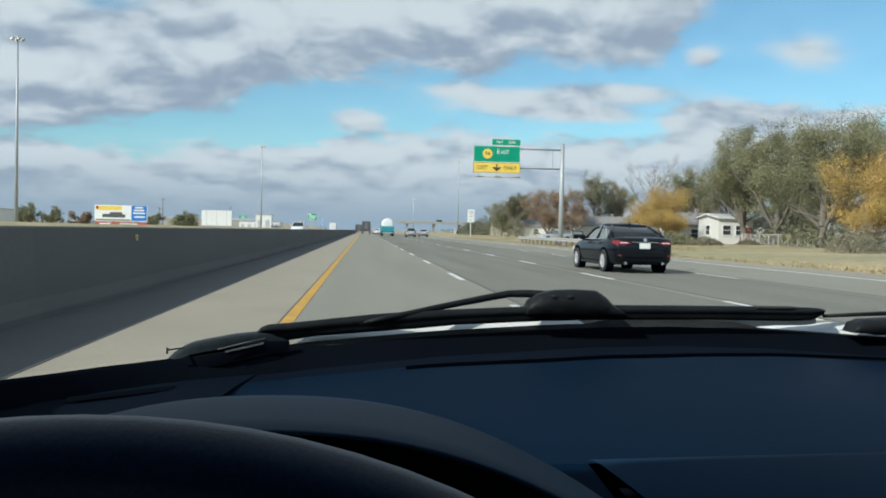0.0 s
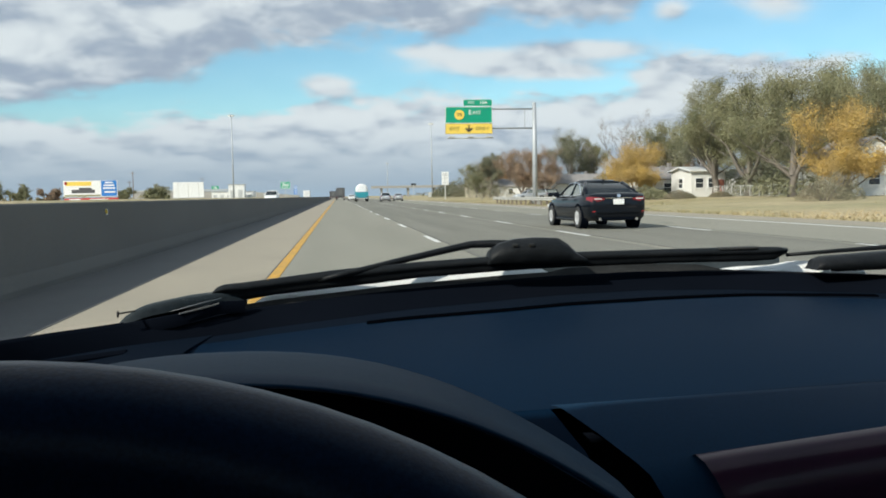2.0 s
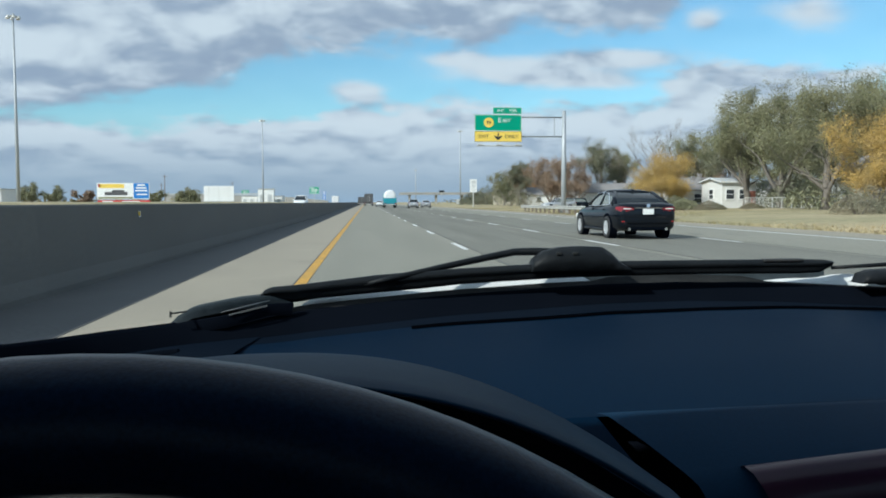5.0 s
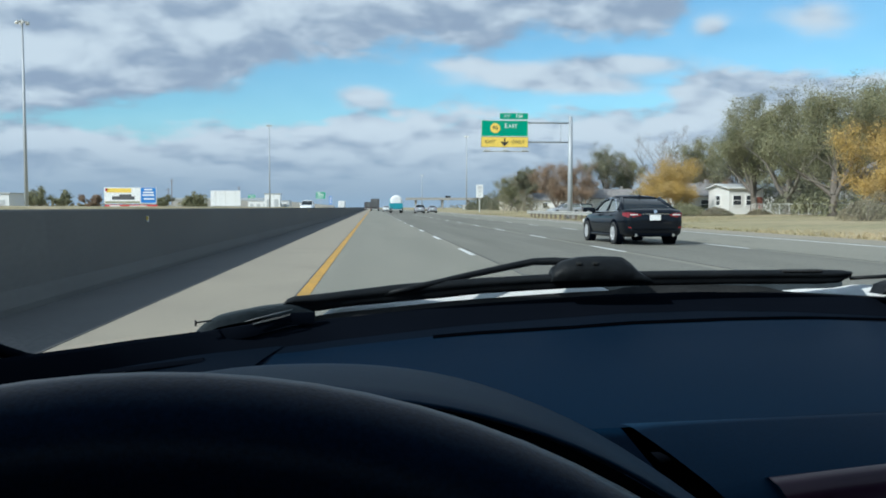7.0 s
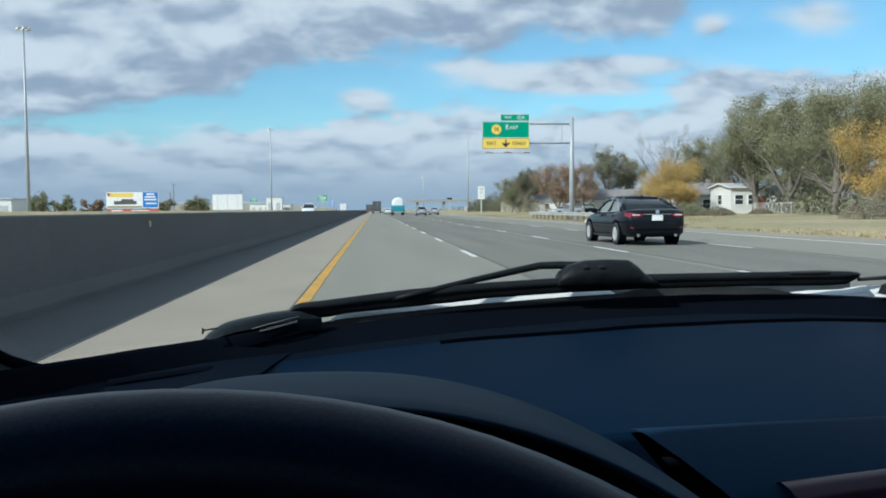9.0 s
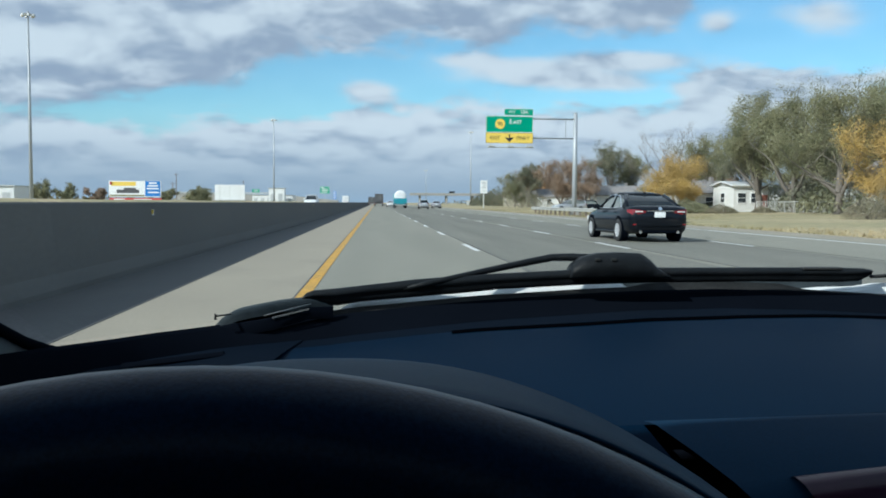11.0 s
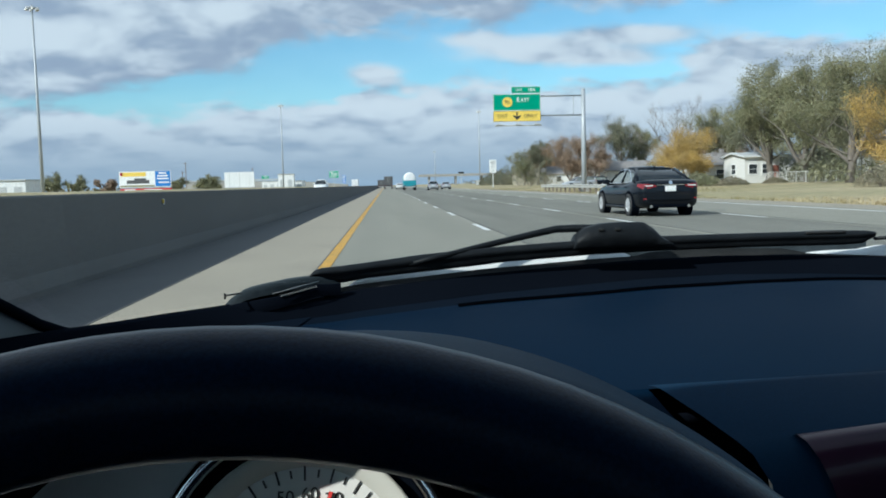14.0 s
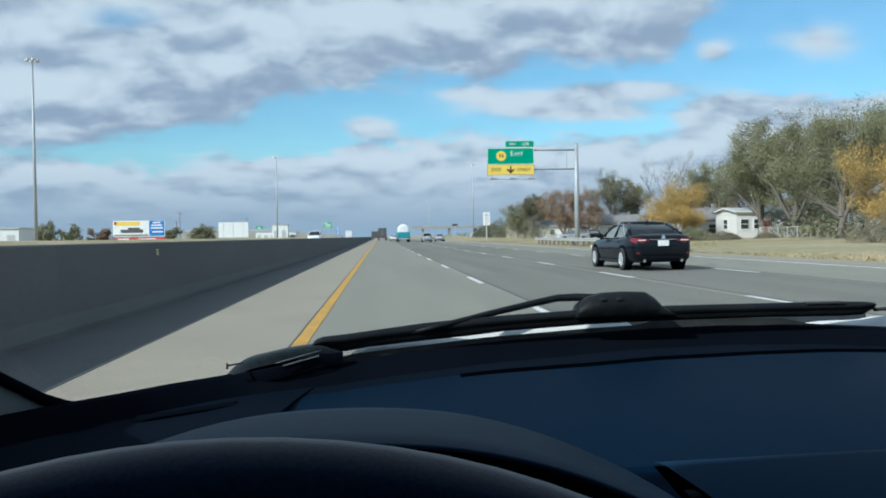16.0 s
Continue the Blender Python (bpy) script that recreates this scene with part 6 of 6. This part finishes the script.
        part("headlight", one_box((s * 0.66, 4.72, 0.64 + t), (0.28, 0.16, 0.12), bevel=0.03), "sign_white", ob)
        for yy in (1.0, 3.85):
            road_wheel(ob, s * 0.825, yy, 0.335, 0.22, s)
            bm = bmesh.new()
            disc(bm, (s * 0.80, yy, 0.36), 0.39, Matrix.Rotation(radians(90), 4, "Y"), 0.218, 28)
            part("wheel_arch", bm, "dash_black", ob)
    part("number_plate", one_box((0, -0.012, 0.80 + t), (0.32, 0.02, 0.16), bevel=0.006), "sign_white", ob, "white number plate")
    part("chrome_strip", one_box((0, -0.008, 0.905 + t), (0.80, 0.02, 0.022)), "chrome", ob)
    bm = bmesh.new()
    disc(bm, (0, -0.004, 0.97 + t), 0.055, Matrix.Rotation(radians(80), 4, "X"), 0.02, 16)
    part("badge", bm, "chrome", ob)
    part("bumper", one_box((0, 0.07, 0.46), (1.46, 0.14, 0.16), bevel=0.05), paint, ob)
    part("diffuser", one_box((0, 0.10, 0.33), (1.2, 0.14, 0.12), bevel=0.03), "dash_black", ob)
    part("aerial", one_box((0, 1.35, 1.44 + t), (0.04, 0.12, 0.05), bevel=0.015), paint, ob)
    return ob


sedan(8.05, 23.2, 1.0, "black_paint", "glossy black saloon car with red tail lights", group="")
sedan(8.6, 150, 0, "silver_paint", "silver hatchback car far ahead in its lane", 0.05, wagon=True)
sedan(12.0, 165, 0, "silver_paint", "small grey car far ahead in its lane")
sedan(3.6, 215, 0, "white_paint", "small white car far ahead beside the lorry")
sedan(-9.0, 120, 180, "white_paint", "white van-like car on the opposite carriageway", 0.5, wagon=True)
sedan(27.0, -30, 92, "maroon_paint", "maroon estate car parked on the grass", 0.2, "parked cars", True)
sedan(30.0, 118, 95, "silver_paint", "silver car parked beside the houses", 0.1, "parked cars", True)
sedan(34.5, 128, 85, "black_paint", "dark car parked beside the houses", 0.1, "parked cars", True)


def lorry(x, y, body, cab, label, rounded=False, w=2.5, h=3.6, length=9.0):
    ob = thing("lorry", Matrix.Translation((x, y, 0)), label, "lorry", "traffic ahead")
    if rounded:
        bm = bmesh.new()
        rr = 1.18
        loft(bm, [[(k * rr * math.cos(a), yy, 2.30 + k * rr * math.sin(a)) for a in (2 * math.pi * q / 24 for q in range(24))] for yy, k in ((0.2, 0.6), (0.22, 0.86), (0.32, 0.96), (0.5, 1.0), (length - 0.8, 1.0), (length - 0.4, 0.8))])
        part("tank", bm, body, ob, "rounded white tank", smooth=True)
        part("bed", one_box((0, length / 2, 1.15), (w, length, 0.9), bevel=0.08), cab, ob, "teal lower body")
        part("rear_panel", one_box((0, 0.02, 1.35), (w * 0.98, 0.10, 1.1), bevel=0.04), cab, ob, "teal rear panel")
    else:
        part("box", one_box((0, length / 2, 0.95 + (h - 0.95) / 2), (w, length, h - 0.95), bevel=0.04), body, ob, "tall box body")
        for s in (-0.6, 0.6):
            dr = part("door", one_box((s, -0.02, 0.95 + (h - 0.95) / 2), (1.12, 0.05, h - 1.2), bevel=0.01), body, ob)
            part("lock_bar", one_tube([(s * 0.4, -0.07, 1.2), (s * 0.4, -0.07, h - 0.3)], 0.025, 6), "steel", dr)
    part("cab", one_box((0, length + 1.1, 1.75), (w * 0.96, 2.0, 2.3), bevel=0.2), cab, ob)
    part("windscreen", one_box((0, length + 2.08, 2.3), (w * 0.8, 0.1, 0.9), bevel=0.03), "car_glass", ob)
    part("bumper", one_box((0, 0.05, 0.62), (w * 0.9, 0.12, 0.16), bevel=0.02), "steel", ob)
    for s in (-1, 1):
        part("tail_light", one_box((s * 1.0, -0.03, 0.85), (0.3, 0.06, 0.14)), "tail_red", ob)
        for yy in (1.2, 2.5, length + 0.9):
            road_wheel(ob, s * (w / 2 - 0.2), yy, 0.5, 0.32, s)
        part("mudflap", one_box((s * (w / 2 - 0.25), 0.4, 0.55), (0.5, 0.03, 0.6)), "rubber", ob)


lorry(4.74, 163, "white_paint", "teal_paint", "teal lorry with a rounded white tank", True)
lorry(0.85, 245, "dark_box", "dark_box", "dark box lorry in the inner lane")
lorry(-1.58, 300, "dark_box", "maroon_paint", "far dark lorry in the inner lane", h=3.0, length=6)
lorry(-12, 330, "white_paint", "white_paint", "white box lorry on the opposite carriageway", length=12)


def debris():
    """Dark tar patches and grit on the carriageway."""
    rng = random.Random(3)
    for i in range(14):
        x, y = rng.uniform(-1.0, 13), rng.uniform(14, 90)
        bm = bmesh.new()
        n = 12
        vs = [bm.verts.new((x + rng.uniform(0.04, 0.08) * math.cos(2 * math.pi * k / n), y + rng.uniform(0.3, 1.4) * math.sin(2 * math.pi * k / n), 0.0062)) for k in range(n)]
        bm.faces.new(vs)
        part("tar_patch", bm, "joint", road, "thin dark tar streak")


debris()


def own_body():
    """Outer skin and wheels of the car that carries the eye."""
    for s in (-1, 1):
        st = [(1.95, 0.55, 0.66), (1.7, 0.68, 0.72), (1.2, 0.78, 0.80), (0.6, 0.80, 0.90), (-0.5, 0.81, 0.96), (-1.8, 0.81, 0.96), (-2.3, 0.78, 0.94), (-2.5, 0.66, 0.86)]
        bm = bmesh.new()
        loft(bm, [[(MID + s * w * 0.92, y, 0.22), (MID + s * (w + 0.02), y, 0.45), (MID + s * (w + 0.03), y, 0.70), (MID + s * (w - 0.01), y, zt)] for y, w, zt in st], closed=False)
        cabin("side_skin", bm, "bonnet", label="white side panel")
        for y in (1.25, -1.65):
            road_wheel(car, s * 0.76, y + 0.6, 0.31, 0.20, s)
    bm = sheet([[(MID + a * 0.70, 1.75, 0.70 - 0.05 * abs(a)) for a in (-1, -0.5, 0, 0.5, 1)], [(MID + a * 0.64, 1.95, 0.58) for a in (-1, -0.5, 0, 0.5, 1)], [(MID + a * 0.62, 1.97, 0.25) for a in (-1, -0.5, 0, 0.5, 1)]])
    cabin("front_bumper", bm, "bonnet", label="white front bumper")
    bm = sheet([[(MID + a * 0.70, -1.75, 1.00) for a in (-1, 0, 1)], [(MID + a * 0.70, -2.35, 0.95) for a in (-1, 0, 1)], [(MID + a * 0.66, -2.5, 0.80) for a in (-1, 0, 1)], [(MID + a * 0.64, -2.5, 0.25) for a in (-1, 0, 1)]])
    cabin("boot_lid", bm, "bonnet", label="white boot")
    bm = bmesh.new()
    loft(bm, [[(MID + w * math.sin(radians(a)), y, 1.425 + h * math.cos(radians(a))) for a in range(-90, 91, 15)] for y, w, h in ((0.19, 0.78, 0.03), (-0.4, 0.83, 0.10), (-1.3, 0.83, 0.10), (-1.80, 0.75, 0.03))], closed=False)
    cabin("roof_skin", bm, "bonnet", label="white roof")


own_body()


# small amber markers on the median wall
def barrier_marker(y):
    ob = thing("barrier_marker", Matrix.Translation((-3.768, y, 0.90)), "small amber and white reflector on the median wall", "reflector", "barrier markers")
    part("backing", one_box((0.004, 0, 0), (0.012, 0.12, 0.10), bevel=0.004), "sign_back", ob)
    part("lens", one_box((0.008, -0.064, 0.01), (0.05, 0.012, 0.07), bevel=0.004), "sign_yellow", ob, "amber reflecting lens")


for k in range(-5, 14):
    barrier_marker(14.4 + 36.0 * k)
